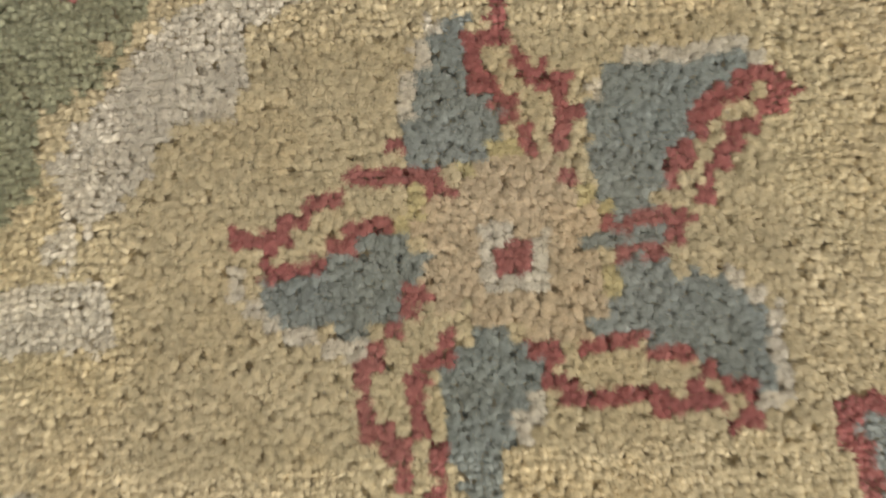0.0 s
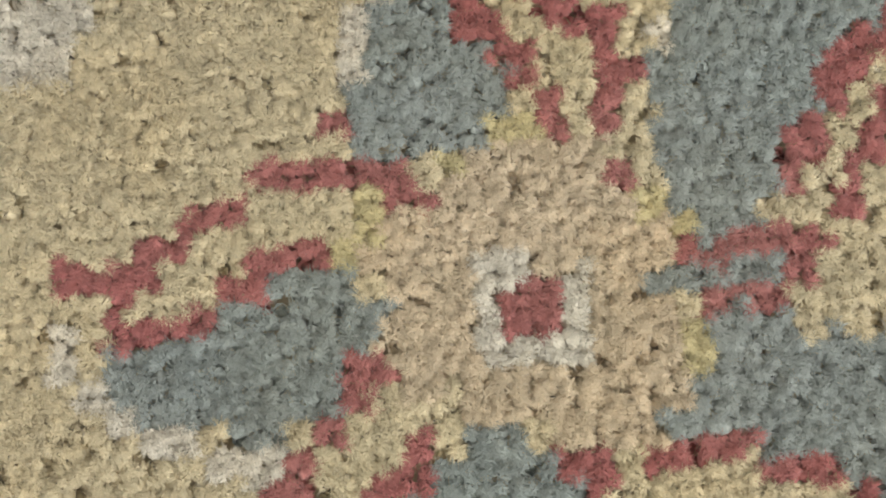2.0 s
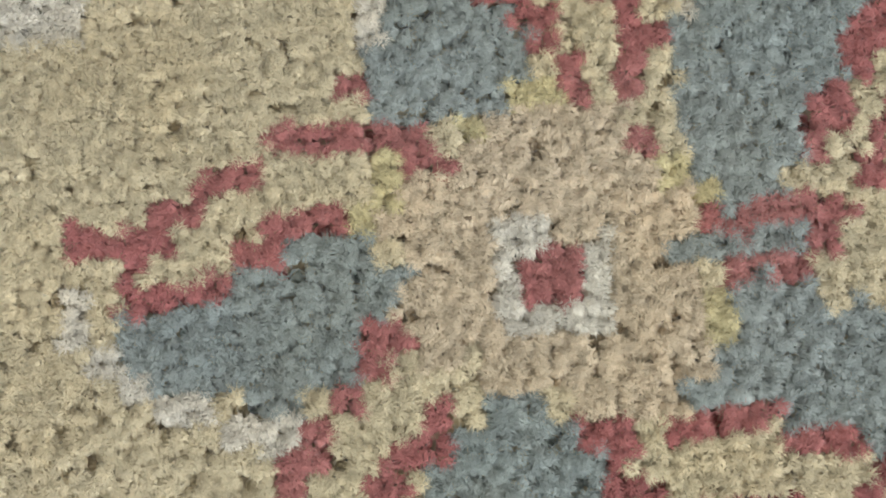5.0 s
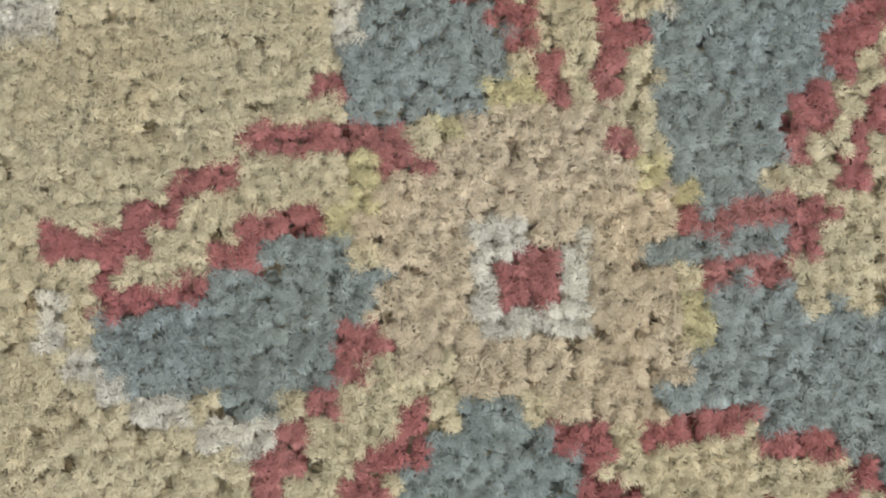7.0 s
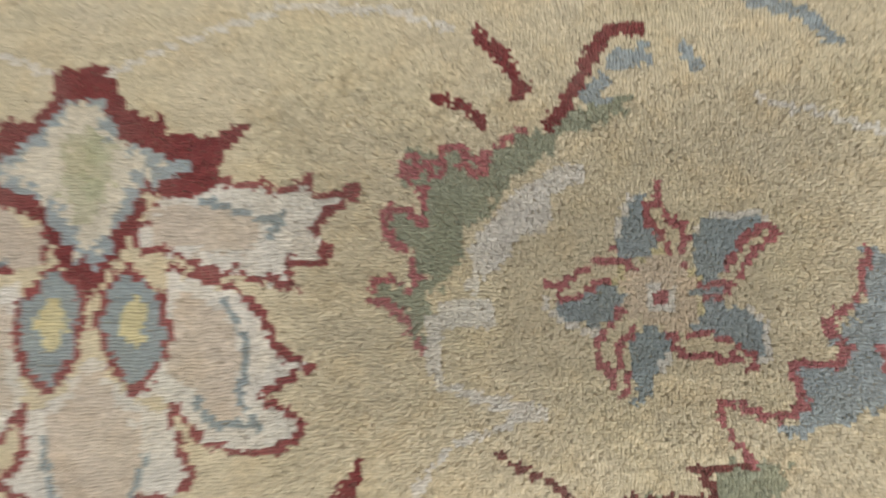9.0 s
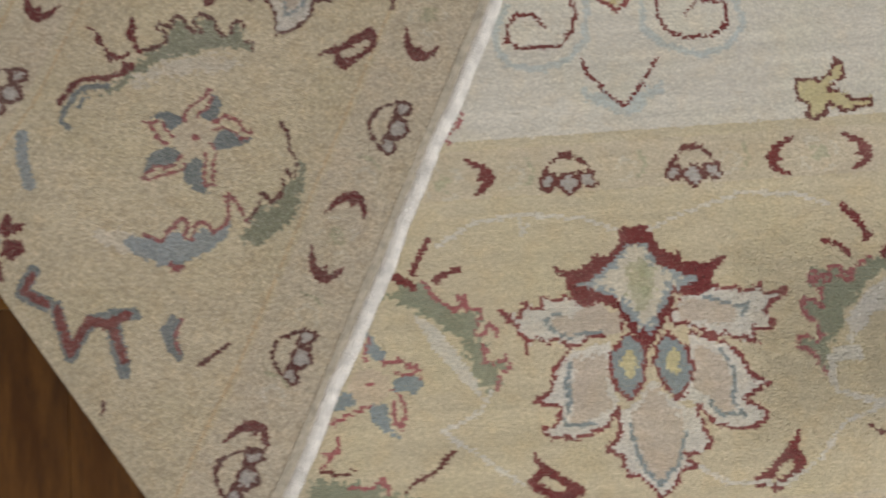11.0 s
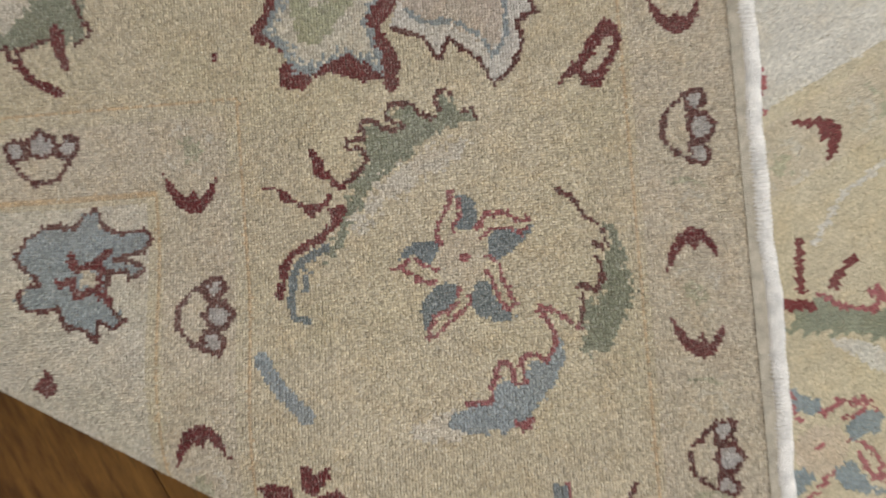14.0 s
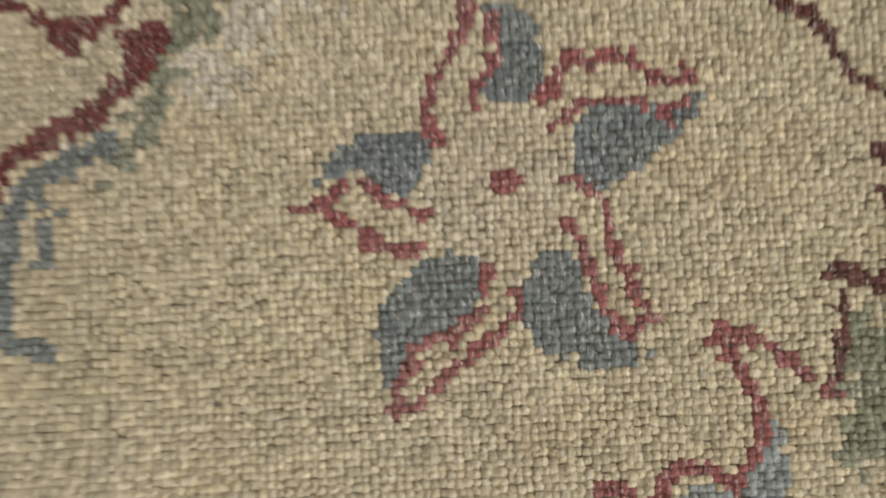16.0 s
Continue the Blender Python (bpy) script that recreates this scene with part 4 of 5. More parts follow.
fill(m, "maroon", [(15.25,40.25), (14.5,35.25), (16.5,29.5), (13.75,26.25), (14.5,23.75), (11.75,20.75), (17.25,18), (28.25,13.5), (27.75,5.25), (13,4.5), (8.25,6.75), (2.5,6.5), (-3,8.75), (-6,12), (-9.25,10), (-13.5,8), (-19.75,9), (-20.5,11), (-17,12.75), (-17.75,16), (-16.75,17.5), (-14.75,23.75), (-16,27), (-18.25,29.5), (-17.25,34), (-13.25,34.25), (-11,31.75), (-8.25,35.5), (-7,39.25), (-3.75,39.75), (-0.75,36.75), (4,36), (7.5,38.75), (11.5,37.75)])
fill(m, "skyblue", [(12,33), (10.75,27.25), (9.5,22.5), (11.75,19.25), (12,14.25), (11.75,8.75), (6.75,9.75), (0.5,11.75), (-4,14.5), (-7.5,13), (-12.5,11.75), (-16.5,12), (-13.75,15), (-11,18.75), (-12.25,23.75), (-15.25,27.75), (-14.25,31), (-10.75,32.5), (-4.75,37), (0.75,34.25), (5.5,32.5)])
fill(m, "bone", [(9.75,31), (9.5,26.5), (8.25,22.5), (10,18.5), (10.5,11.25), (6.25,11.5), (1.5,13.5), (-4,15.75), (-8.25,14.25), (-13,13.25), (-10,18.75), (-10.75,23.5), (-13.5,28.5), (-11.75,30), (-8.5,31.5), (-4.5,35.25), (0.5,32.75), (5.25,30.75)])
fill(m, "olive", [(3.75,31), (4.25,27.5), (0,26.25), (0.5,23), (5,18), (8,13.75), (4.75,13), (1,16.5), (-3.75,20.75), (-8.25,25), (-7.75,29.75), (-2,30.5)])
line(m, "maroon", 1.4, [(14.75,23.75), (18.75,25.25), (23,26.75)])
m = motif(BACK, "bud_motif", 45, 34, "maroon bud")
fill(m, "maroon", [(7.5,-4), (6,-6.25), (2.75,-7.5), (-0.25,-6.75), (-5,-4), (-8,-1.5), (-7,1.5), (-4.5,3), (-6.5,6.25), (-5.75,7.25), (-1.25,2), (3.25,-0.75)])
fill(m, "wheat", [(3.75,-4), (1.75,-5.5), (-3,-2.75), (-5,0), (-3.25,1.25), (-0.75,-1.5)])
m = motif(BACK, "dash_motif", -52, 34, "maroon dash")
line(m, "maroon", 1.6, [(4,-2), (0.75,-0.25), (-3,1.75)])
m = motif(BACK, "blossom_motif", 5, 144, "pale blue blossom with maroon heart")
fill(m, "skyblue", [(5,13.75), (9,11.75), (11.75,8.25), (11,2.75), (13.5,0.5), (15,-2.25), (10.75,-3.5), (9,-7.5), (9.75,-12.25), (7.75,-14), (5,-12.25), (4.5,-9), (3.5,-6), (3,-9.25), (1.25,-12), (-0.5,-10.75), (0.75,-7.75), (1,-4.75), (-4.75,-5), (-8,-6.75), (-9.75,-9), (-11.25,-7), (-9.5,-3.75), (-13.75,-3.5), (-11,-1), (-10.75,2.25), (-9,3.75), (-5.75,4.5), (-6.75,7.5), (-5.75,11.5), (-3,12.75), (-1.5,11), (-1,8.5), (0.75,9.5), (2.5,12)])
loop(m, "brown", 0.9, [(5,13.75), (9,11.75), (11.75,8.25), (11,2.75), (13.5,0.5), (15,-2.25), (10.75,-3.5), (9,-7.5), (9.75,-12.25), (7.75,-14), (5,-12.25), (4.5,-9), (3.5,-6), (3,-9.25), (1.25,-12), (-0.5,-10.75), (0.75,-7.75), (1,-4.75), (-4.75,-5), (-8,-6.75), (-9.75,-9), (-11.25,-7), (-9.5,-3.75), (-13.75,-3.5), (-11,-1), (-10.75,2.25), (-9,3.75), (-5.75,4.5), (-6.75,7.5), (-5.75,11.5), (-3,12.75), (-1.5,11), (-1,8.5), (0.75,9.5), (2.5,12)])
line(m, "maroon", 1.8, [(5,2.75), (2,1.5), (2.5,-2.25), (5.25,-4.75)])
line(m, "maroon", 1.8, [(-0.75,4.5), (-0.5,2), (-3.75,1), (-2.75,-2.75), (-5.5,-5.5)])
line(m, "maroon", 1.6, [(2,-3.75), (-1.75,-3.25)])
fill(m, "wheat", [(1.25,1), (1.25,-2.75), (-1.75,-2.75), (-2,0.25)])
m = motif(BACK, "speck_motif", -16, 152, "maroon speck")
fill(m, "maroon", [(-1.25,3.25), (0.75,0.5), (2.75,-0.5), (0.5,-1.75), (-2.5,-2.75), (-3.5,0.5)])
m = motif(BACK, "speck_motif", 51, 114, "maroon speck")
fill(m, "maroon", [(0.75,1), (0.5,-0.75), (-1.5,-0.75), (-1,0.5)])
m = motif(BACK, "flower_motif", -46, 100, "maroon five-petalled flower")
fill(m, "maroon", [(8.75,0.5), (9,-1.5), (6.75,-2.75), (8.5,-6.25), (5.75,-6), (2.75,-3), (3.5,-0.25), (6.25,0.5)])
fill(m, "maroon", [(5,9.5), (5.5,7.25), (5.25,3), (2.25,1.25), (0,3), (0.5,6.5)])
fill(m, "maroon", [(2,-2.25), (3.75,-7.25), (1.5,-9.5), (-2.5,-6.75), (-2.25,-3.25)])
fill(m, "maroon", [(-5.25,6.25), (-2.5,1.25), (-8.75,2), (-9.25,4.75)])
fill(m, "maroon", [(-2.75,-1), (-3.5,-3.75), (-8.75,-6.5), (-8.5,-0.5)])
fill(m, "grey", [(2.25,1), (2,-1.75), (-1.75,-1.5), (-1.5,1.5)])
m = motif(BACK, "tendril_motif", -21, 103, "faded pale blue tendril")
line(m, "skyblue", 3.2, [(6,4.5), (0.75,1.75), (-3,-1.5), (-6.75,-4.75)])
m = motif(BACK, "branch_motif", -57, 70, "red branch shaded grey")
line(m, "blue", 4.2, [(8,16.5), (1.75,17.75), (1.25,9.25)])
line(m, "blue", 4, [(1.25,6.75), (-9,-2), (1.75,-3.5), (7.75,-12.5)])
line(m, "blue", 4, [(3.75,-8.5), (-7.5,-17.5)])
line(m, "rust", 2.4, [(6.5,16.25), (2,17), (1.25,9.25)])
line(m, "rust", 2.8, [(0.75,6), (-8.25,-1.5), (1.5,-3), (2.25,-7.5), (6.75,-11.25)])
line(m, "rust", 2.2, [(2.25,-9.5), (-4.75,-16)])
m = motif(BACK, "leaf_motif", -51, 45, "grey-blue leaf edged red")
fill(m, "blue", [(6.25,3.5), (0.5,4.5), (-3.25,1), (-5.75,-4.25), (-3.25,-4), (-0.75,-1.25), (4.75,0.5)])
line(m, "red", 1, [(5.5,0.75), (0.5,0.25), (-3.5,-3.25)])
m = motif(BACK, "dash_motif", -51, 34, "brown dash")
line(m, "brown", 1.4, [(-3.75,1.75), (-0.5,-0.25), (4,-2.5)])
m = motif(BACK, "dash_motif", -76, 54, "brown dash")
line(m, "brown", 1.2, [(2,0.5), (-1.25,0.25)])
m = motif(BACK, "leaf_motif", 63, 161, "green corner leaf with maroon stem")
fill(m, "bone", [(14.5,10.75), (16.75,-10.5), (9,-13), (-3.25,-1.75), (-2,10.25)])
fill(m, "green", [(-3.25,-1.75), (5,-9.5), (8.75,-17.25), (16,-19.25), (15.75,-22.25), (8,-23.25), (5,-24.5), (2.5,-18.5), (-2,-18.75), (-5,-19.25), (-6.25,-16.25), (-6.25,-9), (-7.25,-4.25), (-5.5,6), (-4,4.5)])
fill(m, "skyblue", [(-9.5,24.25), (-5.25,15), (-1.25,17), (-3.25,13.25), (-7,13.25), (-11.75,18.25), (-12.75,23)])
line(m, "brown", 1, [(15.75,-21.5), (9.5,-22.5), (7.25,-24.75), (4.25,-23), (4.75,-17.75), (2.75,-17), (-2,-18.75), (-4.75,-20.5), (-7,-17)])
line(m, "brown", 1, [(-5.5,-10.5), (-7.25,-4.25), (-10.25,-4.25), (-8.5,-2), (-6.25,-1.5), (-7,1.5), (-6.5,7.5), (-7.75,12), (-12,15.25), (-13.75,20)])
fill(m, "maroon", [(-2.75,-11.25), (-2,-13), (-4.5,-14.25), (-9,-14.75), (-13.5,-15.5), (-11.75,-13.75), (-7.25,-11.75)])
line(m, "maroon", 2.2, [(-11,-4.5), (-14.25,-7), (-17.25,-12.5)])
m = motif(BACK, "flower_motif", 78, 190, "grey-blue pinwheel flower outlined in brown")
fill(m, "peach", [(6.75,5), (7.5,-4.5), (1.5,-6.25), (-0.75,0.25), (1.25,4.25)])
fill(m, "blue", [(0.75,13.75), (7.25,10.75), (10.25,7.5), (9.25,4.5), (3.5,6), (3,10.25), (-0.75,13)])
fill(m, "blue", [(12,-3.25), (10.75,-10), (5.5,-9), (4.75,-7.25), (7.25,-4.75)])
fill(m, "blue", [(-2.25,7.25), (0.75,5.25), (-0.25,1.75), (-2.75,1.75), (-6,3.75), (-9.75,5.25), (-8.25,7.25)])
fill(m, "blue", [(-2.25,-2.25), (-1,-7), (-3.75,-8.5), (-7,-11), (-9,-9), (-6,-4)])
line(m, "brown", 1, [(-1.25,13.75), (2.75,9.5), (3.5,6)])
line(m, "brown", 1, [(-2.75,13.75), (-2.25,8.75), (0.75,5.25)])
line(m, "brown", 1, [(-1.5,1.75), (-5.25,2.75), (-7.5,5.5), (-10,5), (-12.25,3.5), (-9.25,3), (-7,0.25), (-3.75,-1), (-2.25,-3.25)])
line(m, "brown", 1, [(1.5,-7), (-0.75,-9.25), (-1.75,-13), (-5.5,-13), (-4.75,-9)])
line(m, "brown", 1, [(-1,-7.5), (-4,-8.25)])
fill(m, "maroon", [(5.25,1), (5.25,-1), (3.25,-0.75), (3.25,1.25)])
m = motif(BACK, "dash_motif", 76, 120, "maroon dash")
fill(m, "maroon", [(1.5,5.75), (3.75,3), (4.5,-0.25), (-0.75,0.5), (-4.75,1.75), (-1.75,4.25)])
fill(m, "maroon", [(4.25,-1.5), (2.5,-4.25), (-3.75,-6.5), (-2,-3.25)])
m = motif(BACK, "speck_motif", 31, 119, "faded olive speck")
fill(m, "olive", [(1.25,1.5), (1,-1.25), (-1.25,-1), (-1,1.75)])

# guard-band repeats
for ci in (-19, 17, 92, -94, 128):
    tulip(FRONT, ci, 92, 0)
for ci, flip in ((42, 0), (65, 180), (-44, 180), (117, 0)):
    crescent(FRONT, ci, 92, flip, 1 if flip == 0 else -1)
for ci in (50, -58, -94):
    tulip(FRONT, ci, -13, 0)
for ci, flip in ((77, 0), (100, 180), (-26, 0), (27, 180), (-34, 180)):
    crescent(FRONT, ci, -12, flip, 1 if flip == 0 else -1)
for ci in (27, -43, -78, 98):
    tulip(BACK, ci, 15, 0)
tulip(BACK, -5, 120, 0)
tulip(BACK, 31, 153, 90)
for ci, cj, angle, flip in ((51, 15, 0, 1), (75, 15, 180, -1), (2, 15.5, 180, -1), (-18, 15.5, 0, 1), (-67, 15.5, 180, -1), (21, 121, 0, 1), (-31, 120.5, 180, -1), (32, 176, 90, 1)):
    crescent(BACK, ci, cj, angle, flip)

# faded rosettes between the crescents and beside the tulips
for chart, ci, cj in ((FRONT, 53.5, 92), (FRONT, -55, 91), (FRONT, 88, -12), (BACK, -8, 16), (BACK, 61, 16), (BACK, -41, 121), (BACK, 31, 121), (BACK, 33, 186)):
    m = motif(chart, "rosette_motif", ci, cj, "faded green rosette on the guard band")
    fill(m, "moss", [(-2.5, 0), (-1, 2), (1.5, 2.2), (2.6, 0), (1, -2), (-1.2, -2.2)])
    for r in range(4):
        line(m, "bone", 0.8, turned([(4.5, -1), (5.5, 0.5), (4.5, 2)], r * 90 + 20))
for chart, ci, cj in ((FRONT, -1, 92), (FRONT, -33, 92), (FRONT, 29, 92), (FRONT, 107, 92), (FRONT, 78, 92), (BACK, 12, 15), (BACK, -30, 15), (BACK, -54, 15)):
    m = motif(chart, "tendril_motif", ci, cj, "faded pale tendril on the guard band")
    line(m, "bone", 0.8, [(-3, -4), (0.5, -2.5), (1, 1), (-2, 3), (-3.5, 0.5)])
    line(m, "moss", 0.8, [(3.5, 4), (4, 0), (2.5, -3)])

# ---- the hand's unevenness: along the outlines some knots take their neighbour's dye ----
def uneven(chart, share, seed):
    hand = np.random.default_rng(seed)
    was = chart.dye.copy()
    for k, axis in ((1, 0), (-1, 0), (1, 1), (-1, 1)):
        pick = hand.random(was.shape) < np.where(chart.neat, share * 0.3, share)
        chart.dye[pick] = np.roll(was, k, axis)[pick]


FRONT.neat = (FRONT.i >= 60) & (FRONT.i < 99) & (FRONT.j >= 25) & (FRONT.j < 50)     # a more careful hand
BACK.neat = np.zeros(BACK.i.shape, bool)
uneven(FRONT, 0.085, 21)
uneven(BACK, 0.025, 22)

# ---- knots as geometry ----
rug = tagged(new("rug"), "faded hand-knotted wool rug with one corner turned over on parquet", "rug")
rng = np.random.default_rng(7)


def knot_cells(chart, keep, place, template, faces, mats, jitter, smooth, base=4, cap=0, holes=0.015, runs=150, reach=26):
    """One mesh for each motif and ground of a chart, of its knots. Some runs of knots stand apart along the rows, and some sit low."""
    n, f = len(template), np.array(faces)
    apart = np.zeros(chart.i.shape, bool)
    nx, ny = apart.shape
    for _ in range(nx * ny // runs):
        a, r = rng.integers(0, nx), rng.integers(0, ny)
        apart[a:a + rng.integers(2, reach), r] = True
    for who, (name, label) in enumerate(chart.names):
        cell = (chart.owner == who) & keep
        count = int(cell.sum())
        if not count:
            continue
        c = np.stack([chart.i[cell], chart.j[cell]], 1).astype(float)
        local = np.repeat(np.array(template)[None], count, 0)
        local[:, :, :2] *= chart.step * (1 + rng.normal(0, jitter[0], (count, 1, 1)))
        run = apart[cell]
        local[run, :, 1] = local[run, :, 1] * 0.66 + 0.17 * chart.step
        local[:, :, :2] += c[:, None] + rng.normal(0, jitter[0], (count, 1, 2)) * chart.step
        local[:, base:, :2] += rng.normal(0, jitter[0], (count, n - base, 2)) * chart.step
        low = chart.low[cell] < holes
        local[:, base:, 2] += rng.normal(0, jitter[1], (count, 1)) + rng.normal(0, jitter[1] * 0.4, (count, n - base)) - (low * jitter[2])[:, None]
        if cap:
            local[:, -cap:] = local[:, -cap:].mean(1, keepdims=True)
        verts = place(local.reshape(-1, 3))
        polys = (f[None] + (np.arange(count) * n)[:, None, None]).reshape(-1, f.shape[1])
        me = mesh_from(name, verts, polys, mats, np.repeat(chart.dye[cell], len(f)), smooth)
        tagged(new(name, me), label, kind="stuff").parent = rug


def wander(x, y):
    """Rows and columns of a hand-knotted rug are never straight: small drifts, in units of the chart."""
    dx = 0.14 * np.sin(0.83 * y + 1.3 * np.sin(0.31 * x)) + 0.06 * np.sin(2.1 * y + 0.7 * x)
    dy = 0.13 * np.sin(0.71 * x + 1.1 * np.sin(0.43 * y)) + 0.06 * np.sin(1.9 * x - 0.9 * y)
    return x + dx, y + dy


def on_front(p):
    x, y = wander(p[:, 0], p[:, 1])
    return np.stack([x * K, y * K, RUG_TOP + p[:, 2]], 1)


def on_back(p):
    xy = np.array(EDGE) + p[:, :1] * K * U + p[:, 1:2] * K * V
    return np.column_stack([xy, flap_height(from_fold(xy)) + p[:, 2]])


TUFT = [(-0.54, -0.54, -0.0012), (0.54, -0.54, -0.0012), (0.54, 0.54, -0.0012), (-0.54, 0.54, -0.0012), (0.0, 0.0, 0.0)]
SIDES = [(0, 1, 4), (1, 2, 4), (2, 3, 4), (3, 0, 4)]
NODE = [(-0.55, -0.55, -0.0008), (0.55, -0.55, -0.0008), (0.55, 0.55, -0.0008), (-0.55, 0.55, -0.0008),
        (-0.27, -0.30, 0.0), (0.22, -0.33, 0.0), (0.27, 0.30, 0.0), (-0.22, 0.33, 0.0)]
CAPS = [(4, 5, 6, 7), (0, 1, 5, 4), (1, 2, 6, 5), (2, 3, 7, 6), (3, 0, 4, 7)]
xy = np.stack([FRONT.i * K, FRONT.j * K], -1)
hidden = (from_fold(xy) < 0.06) | ((xy - np.array(EDGE)) @ -V < -0.03)          # well under the flap
ZONE, INNER = (30, 112, 16, 64), (60, 99, 25, 50)          # the stretches of deep cut pile
RAG = rng.normal(0, 6.0, FRONT.i.shape)


def within(z, rag=0.0):
    return (FRONT.i >= z[0] - rag) & (FRONT.i < z[1] + rag) & (FRONT.j >= z[2] - rag) & (FRONT.j < z[3] + rag)


inner, outer = within(INNER), within(ZONE, RAG) & ~within(INNER)


def dome(rings, sides):
    """A tuft's head: rings of (radius, height), wide below and rounded above."""
    pts = [(r * math.cos(2 * math.pi * (k + 0.5) / sides), r * math.sin(2 * math.pi * (k + 0.5) / sides), z) for r, z in rings for k in range(sides)]
    quads = [(a * sides + k, a * sides + (k + 1) % sides, (a + 1) * sides + (k + 1) % sides, (a + 1) * sides + k) for a in range(len(rings) - 1) for k in range(sides)]
    return pts, quads


HEAD, HEAD_FACES = dome(((0.60, -0.0014), (0.48, -0.0010), (0.30, -0.0007), (0.03, -0.0005)), 8)
HEAD_FAR, HEAD_FAR_FACES = dome(((0.60, -0.0012), (0.48, -0.0006), (0.05, -0.0002)), 6)
knot_cells(FRONT, inner, on_front, HEAD, HEAD_FACES, PILE, (0.16, 0.00011, 0.0011), True, 8, 8, 0.06)
knot_cells(FRONT, outer, on_front, HEAD_FAR, HEAD_FAR_FACES, PILE, (0.16, 0.00011, 0.0013), True, 6, 6, 0.06)
knot_cells(FRONT, ~(hidden | inner | outer), on_front, TUFT, SIDES, PILE, (0.10, 0.00006, 0.0012), True, holes=0.035, runs=900, reach=7)
xy = np.array(EDGE) + BACK.i[..., None] * K * U + BACK.j[..., None] * K * V
KNOB, KNOB_FACES = dome(((0.74, -0.0009), (0.46, -0.0002), (0.03, 0.0)), 6)
KNOB = [(x * 0.94, y * 1.16, z) for x, y, z in KNOB]               # rows lie closer than knots along a row
close = (BACK.i > -36) & (BACK.i < 42) & (BACK.j > 37) & (BACK.j < 93)
above = from_fold(xy) > 0.001
knot_cells(BACK, above & close, on_back, KNOB, KNOB_FACES, WEFT_DYES, (0.11, 0.00011, 0.0005), True, 6, 6, 0.02, 1500, 5)
knot_cells(BACK, above & ~close, on_back, NODE, CAPS, WEFT_DYES, (0.085, 0.00014, 0.0006), True, holes=0.02, runs=1500, reach=5)


def cut_pile(zone, strands, thick):
    """Short fine wool fibres that spread from each tuft's head and lean over with the lie of the pile."""
    zone = zone & (FRONT.low > 0.06)
    tufts = np.stack([FRONT.i[zone], FRONT.j[zone]], 1)
    count = len(tufts)
    heart = np.stack(wander(tufts[:, 0], tufts[:, 1]), 1) + rng.normal(0, 0.11, (count, 2))
    lie = rng.normal(0, 0.25, (count, 2)) + np.array((0.08, -0.22))
    n = count * strands
    angle, far = rng.uniform(0, 2 * math.pi, n), 0.28 * np.sqrt(rng.random(n))
    away = np.stack([np.cos(angle), np.sin(angle)], 1) * far[:, None]
    root = np.column_stack([(heart.repeat(strands, 0) + away) * K, RUG_TOP - 0.0002 - 0.0075 * far ** 2 + rng.normal(0, 0.00012, count).repeat(strands)])
    lean = away * 1.9 + lie.repeat(strands, 0) + rng.normal(0, 0.5, (n, 2))
    flat = np.linalg.norm(lean, axis=1)[:, None] + 1e-6
    rise = np.column_stack([lean, rng.uniform(0.3, 0.9, n)])
    rise /= np.linalg.norm(rise, axis=1)[:, None]
    length = rng.uniform(0.0005, 0.0012, n)
    length[rng.random(n) < 0.006] *= 1.8
    tip = root + rise * length[:, None]
    wide = np.column_stack([-lean[:, 1:] / flat, lean[:, :1] / flat, np.zeros(n)]) * (rng.uniform(0.7, 1.2, n) * thick)[:, None]
    verts = np.stack([root + wide, root - wide, tip], 1).reshape(-1, 3)
    me = mesh_from("cut_pile", verts, np.arange(n * 3).reshape(-1, 3), PILE, FRONT.dye[zone].repeat(strands), True)
    round_off = np.column_stack([away * 1.5 + rng.normal(0, 0.16, (n, 2)), np.ones(n)])       # fibres take the light as the round tuft does
    round_off /= np.linalg.norm(round_off, axis=1)[:, None]
    me.normals_split_custom_set_from_vertices(round_off.repeat(3, 0))
    ob = new("cut_pile", me)
    ob.parent = rug
    tagged(ob, "fine wool fibres of the cut pile", kind="stuff")


cut_pile(inner, 120, 0.00006)
cut_pile(outer, 38, 0.00009)


def cut(bm, point, normal):
    """Keeps the side of a mesh that the normal points away from, and closes the cut."""
    got = bmesh.ops.bisect_plane(bm, geom=bm.verts[:] + bm.edges[:] + bm.faces[:], plane_co=point, plane_no=normal, clear_outer=True)
    bmesh.ops.holes_fill(bm, edges=[e for e in got["geom_cut"] if isinstance(e, bmesh.types.BMEdge)], sides=0)


# cotton foundation under the pile, cut along the fold, and its plain worn continuation
bm = box_bm(-0.9, 0.404, -0.083, 0.532, 0.0, RUG_TOP - 0.0021)
near = np.array(FOLD) + NORMAL * 0.05
cut(bm, (*near, 0), (*-NORMAL, 0))
part("foundation", bm, M_FOUNDATION, rug, "cotton foundation under the pile")
for name, x0, x1, y0, y1 in (("pile_east", 0.4065, 1.15, -0.083, 1.2), ("pile_north", -0.62, 0.4065, 0.5325, 1.2)):
    bm = box_bm(x0, x1, y0, y1, 0.0, RUG_TOP)
    cut(bm, (*near, 0), (*-NORMAL, 0))
    part("pile_border" if name == "pile_east" else "pile_field", bm, PILE[DYE_INDEX["cream"]], rug, "plain worn cream pile of the rug")

# the flap: a woven sheet that rolls over at the fold
roll = [(0.045 - 0.045 * math.sin(a), 0.029 - 0.027 * math.cos(a)) for a in np.linspace(-0.4, math.pi / 2, 10)]
top = [(s, float(flap_height(np.array(s))) - 0.0011) for s in np.linspace(0.0005, 0.9, 120)]


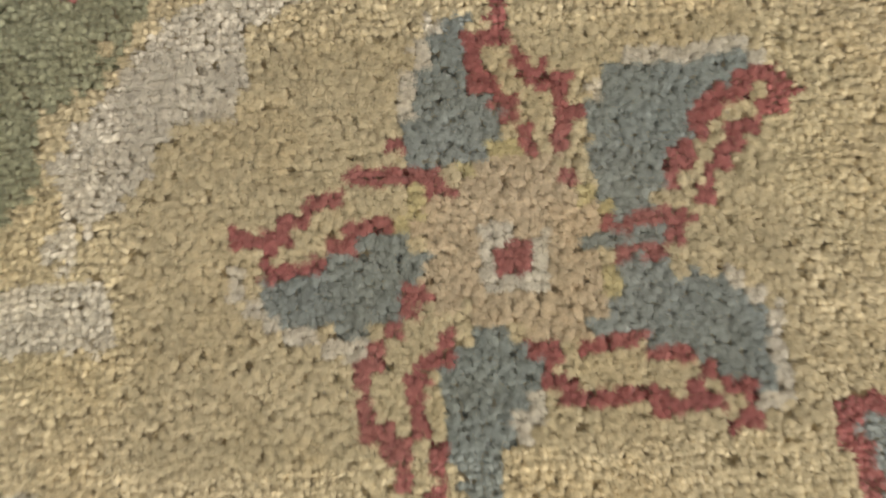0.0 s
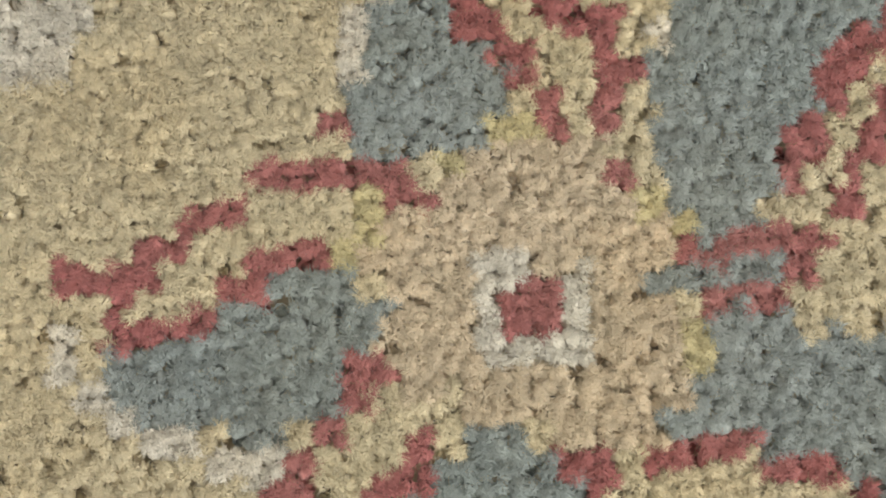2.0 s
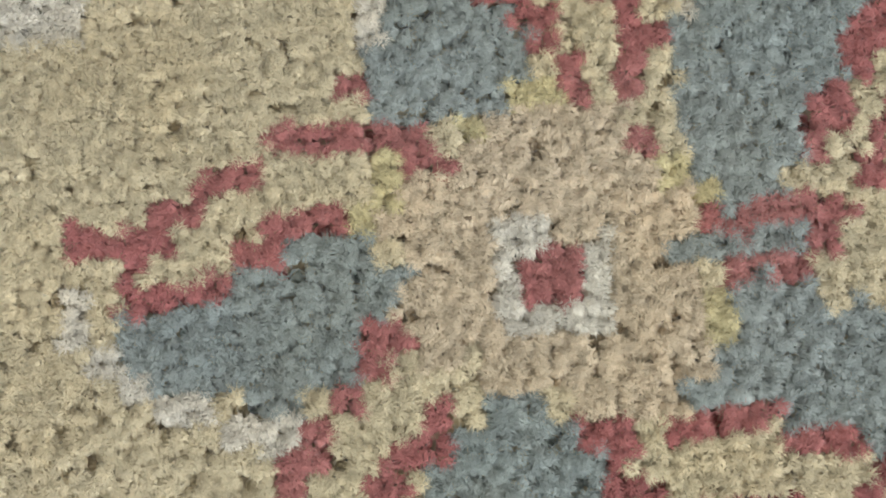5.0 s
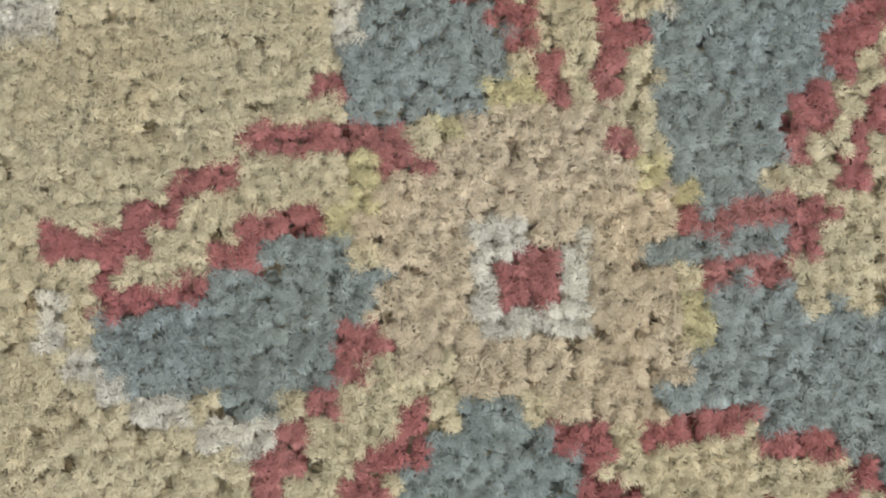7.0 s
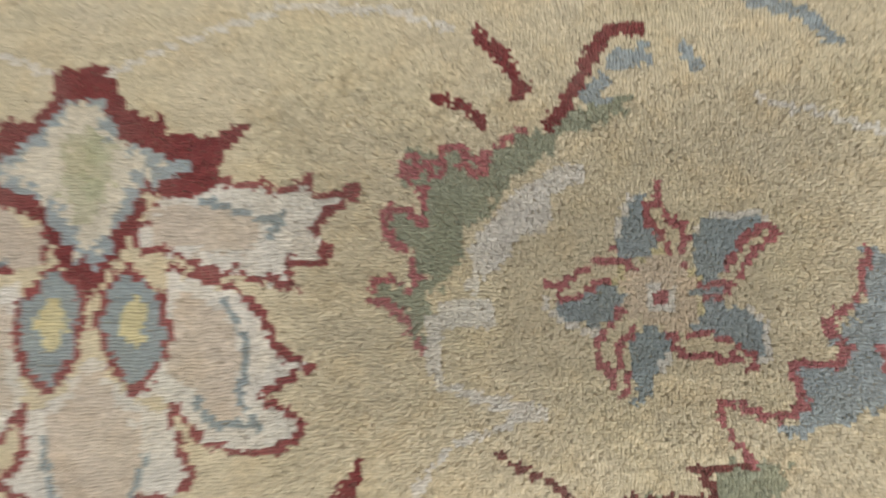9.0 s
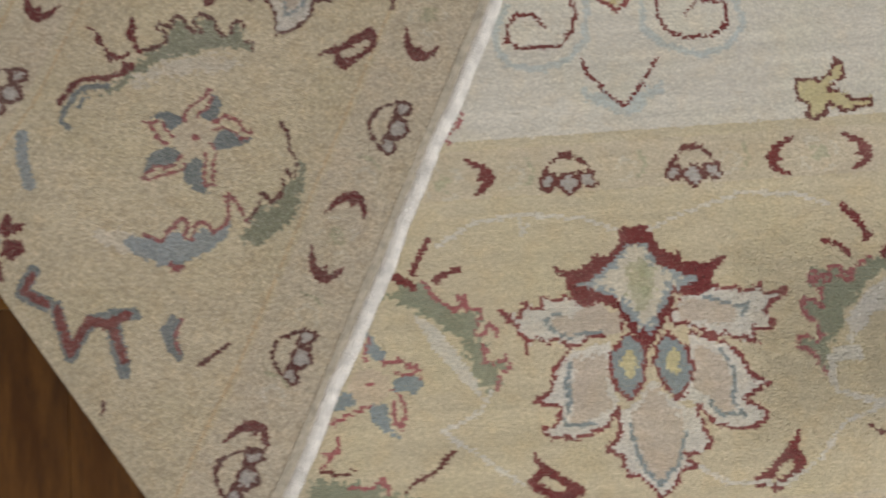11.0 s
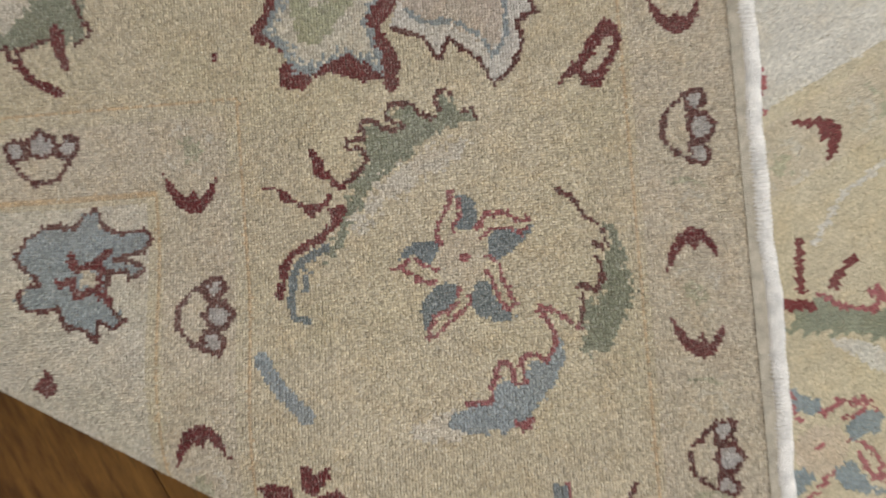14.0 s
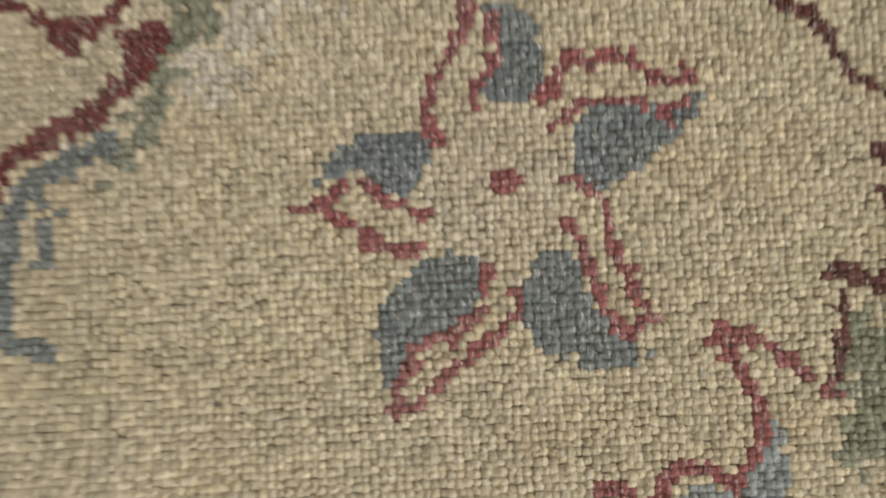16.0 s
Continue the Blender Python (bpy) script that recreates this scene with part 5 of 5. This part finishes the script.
def flap_sheet():
    verts, quads, rows = [], [], []
    profile = roll + top
    for t in np.linspace(-0.45, 0.62, 120):
        row = []
        for s, z in profile:
            p = np.array(FOLD) + ALONG * t + NORMAL * s
            row.append(len(verts))
            verts.append((p[0], p[1], z))
        rows.append(row)
    xy = np.array(verts)[:, :2] - np.array(EDGE)
    u, v = xy @ U, xy @ V
    ok = (v > 0.004) & (u < 0.453)
    for a, b in zip(rows, rows[1:]):
        for k in range(len(profile) - 1):
            q = (a[k], a[k + 1], b[k + 1], b[k])
            if all(ok[i] for i in q):
                quads.append(q)
    me = mesh_from("weft", np.array(verts), np.array(quads), [M_WEFT], None, True)
    bm = bmesh.new()
    bm.from_mesh(me)
    bmesh.ops.delete(bm, geom=[x for x in bm.verts if not x.link_faces], context="VERTS")
    part("weft", bm, M_WEFT, rug, "pale cotton weft of the turned-over flap, darkened to shade the knot gaps")


flap_sheet()

# kilim strip and white overcast binding along the flap's end
u0 = -0.349


def strip(name, v0, v1, lift, material, label):
    us = np.linspace(u0, 0.453, 260)
    vs = np.linspace(v0, v1, 7)
    verts = []
    for u in us:
        for v in vs:
            p = np.array(EDGE) + U * u + V * v
            verts.append((p[0], p[1], float(flap_height(from_fold(p))) + lift + 0.0003 * math.sin(u * 2600 + v * 900)))
    quads = [(a * 7 + b, a * 7 + b + 1, (a + 1) * 7 + b + 1, (a + 1) * 7 + b) for a in range(259) for b in range(6)]
    ob = new(name, mesh_from(name, np.array(verts), np.array(quads), [material], None, True))
    ob.parent = rug
    tagged(ob, label)


strip("kilim_end", 0.003, 0.0112, 0.0006, M_KILIM, "plain cream flat-woven strip beside the binding")
us = np.arange(u0, 0.453, 0.0005)
ring = np.linspace(0, 2 * math.pi, 14, endpoint=False)
verts = []
for u in us:
    wob = 0.0010 * math.sin(u * 31) + 0.0006 * math.sin(u * 83 + 1) + 0.0003 * math.sin(u * 260)
    p = np.array(EDGE) + U * u
    h = float(flap_height(from_fold(p)))
    for a in ring:
        rib = 1 + (0.035 + 0.02 * math.sin(u * 47)) * math.sin(2 * math.pi * u / 0.0027 + 2.2 * math.cos(a) + 0.9 * math.sin(u * 190))
        q = p + V * (0.0008 + wob + 0.0081 * math.cos(a) * rib)
        verts.append((q[0], q[1], h - 0.0062 + 0.0076 * math.sin(a) * rib))
m = len(ring)
quads = [(a * m + b, a * m + (b + 1) % m, (a + 1) * m + (b + 1) % m, (a + 1) * m + b) for a in range(len(us) - 1) for b in range(m)]
binding = new("binding", mesh_from("binding", np.array(verts), np.array(quads), [M_BINDING], None, True))
binding.parent = rug
tagged(binding, "thick white cotton overcast binding with fine ribs")

# ---- parquet staves, nearest first ----
W, X0 = 0.127, -0.745
stave_meshes = {}
shade = random.Random(5)


def stave(x, y0, length, wood):
    key = round(length, 2), wood.name
    if key not in stave_meshes:
        bm = box_bm(0.0002, W - 0.0002, 0.0002, key[0] - 0.0002, -0.02, 0.0, 0.0004)
        me = bpy.data.meshes.new("stave")
        bm.to_mesh(me)
        bm.free()
        me.materials.append(wood)
        stave_meshes[key] = me
    ob = new("stave", stave_meshes[key])
    ob.location = (x, y0, 0)
    ob.parent = floor


far_verts, far_quads = [], []


def far_stave(x, y0, y1):
    n = len(far_verts)
    g = 0.0006
    for z, e in ((-0.02, g), (-0.0004, g), (0.0, 2 * g)):
        far_verts.extend([(x + e, y0 + e, z), (x + W - e, y0 + e, z), (x + W - e, y1 - e, z), (x + e, y1 - e, z)])
    for a in (n, n + 4):
        far_quads.extend([(a + k, a + (k + 1) % 4, a + 4 + (k + 1) % 4, a + 4 + k) for k in range(4)])
    far_quads.append((n + 8, n + 9, n + 10, n + 11))


for k in range(-13, 29):
    y = -2.6 + shade.uniform(-0.2, 0.2)
    if k == -1:
        y = 0.413 - 7 * 0.42
    if k == 0:
        y = 0.229 - 7 * 0.42
    while y < RY1:
        length = 0.42 if k in (-1, 0) else shade.choice((0.36, 0.42, 0.48))
        x = X0 + k * W
        if -9 <= k < 11 and -1.3 < y < 1.7:
            if k == -1 and 0.4 < y < 0.43:
                wood = M_SAPWOOD
            elif (k == -1 and y < 0.4) or (k in (1, 2) and y < 0.1):
                wood = M_HEARTWOOD
            else:
                wood = M_PARQUET if k in (0, 1) else shade.choice((M_PARQUET, M_PARQUET, M_SAPWOOD, M_HEARTWOOD))
            stave(x, y, length, wood)
        elif y + length > RY0 and x > RX0 and x + W < RX1:
            far_stave(x, max(y, RY0), min(y + length, RY1))
        y += length
rest = new("stave", mesh_from("far_stave", np.array(far_verts), np.array(far_quads), [M_PARQUET], None, False))
rest.parent = floor
tagged(rest, "brown parquet staves farther off", kind="stuff")
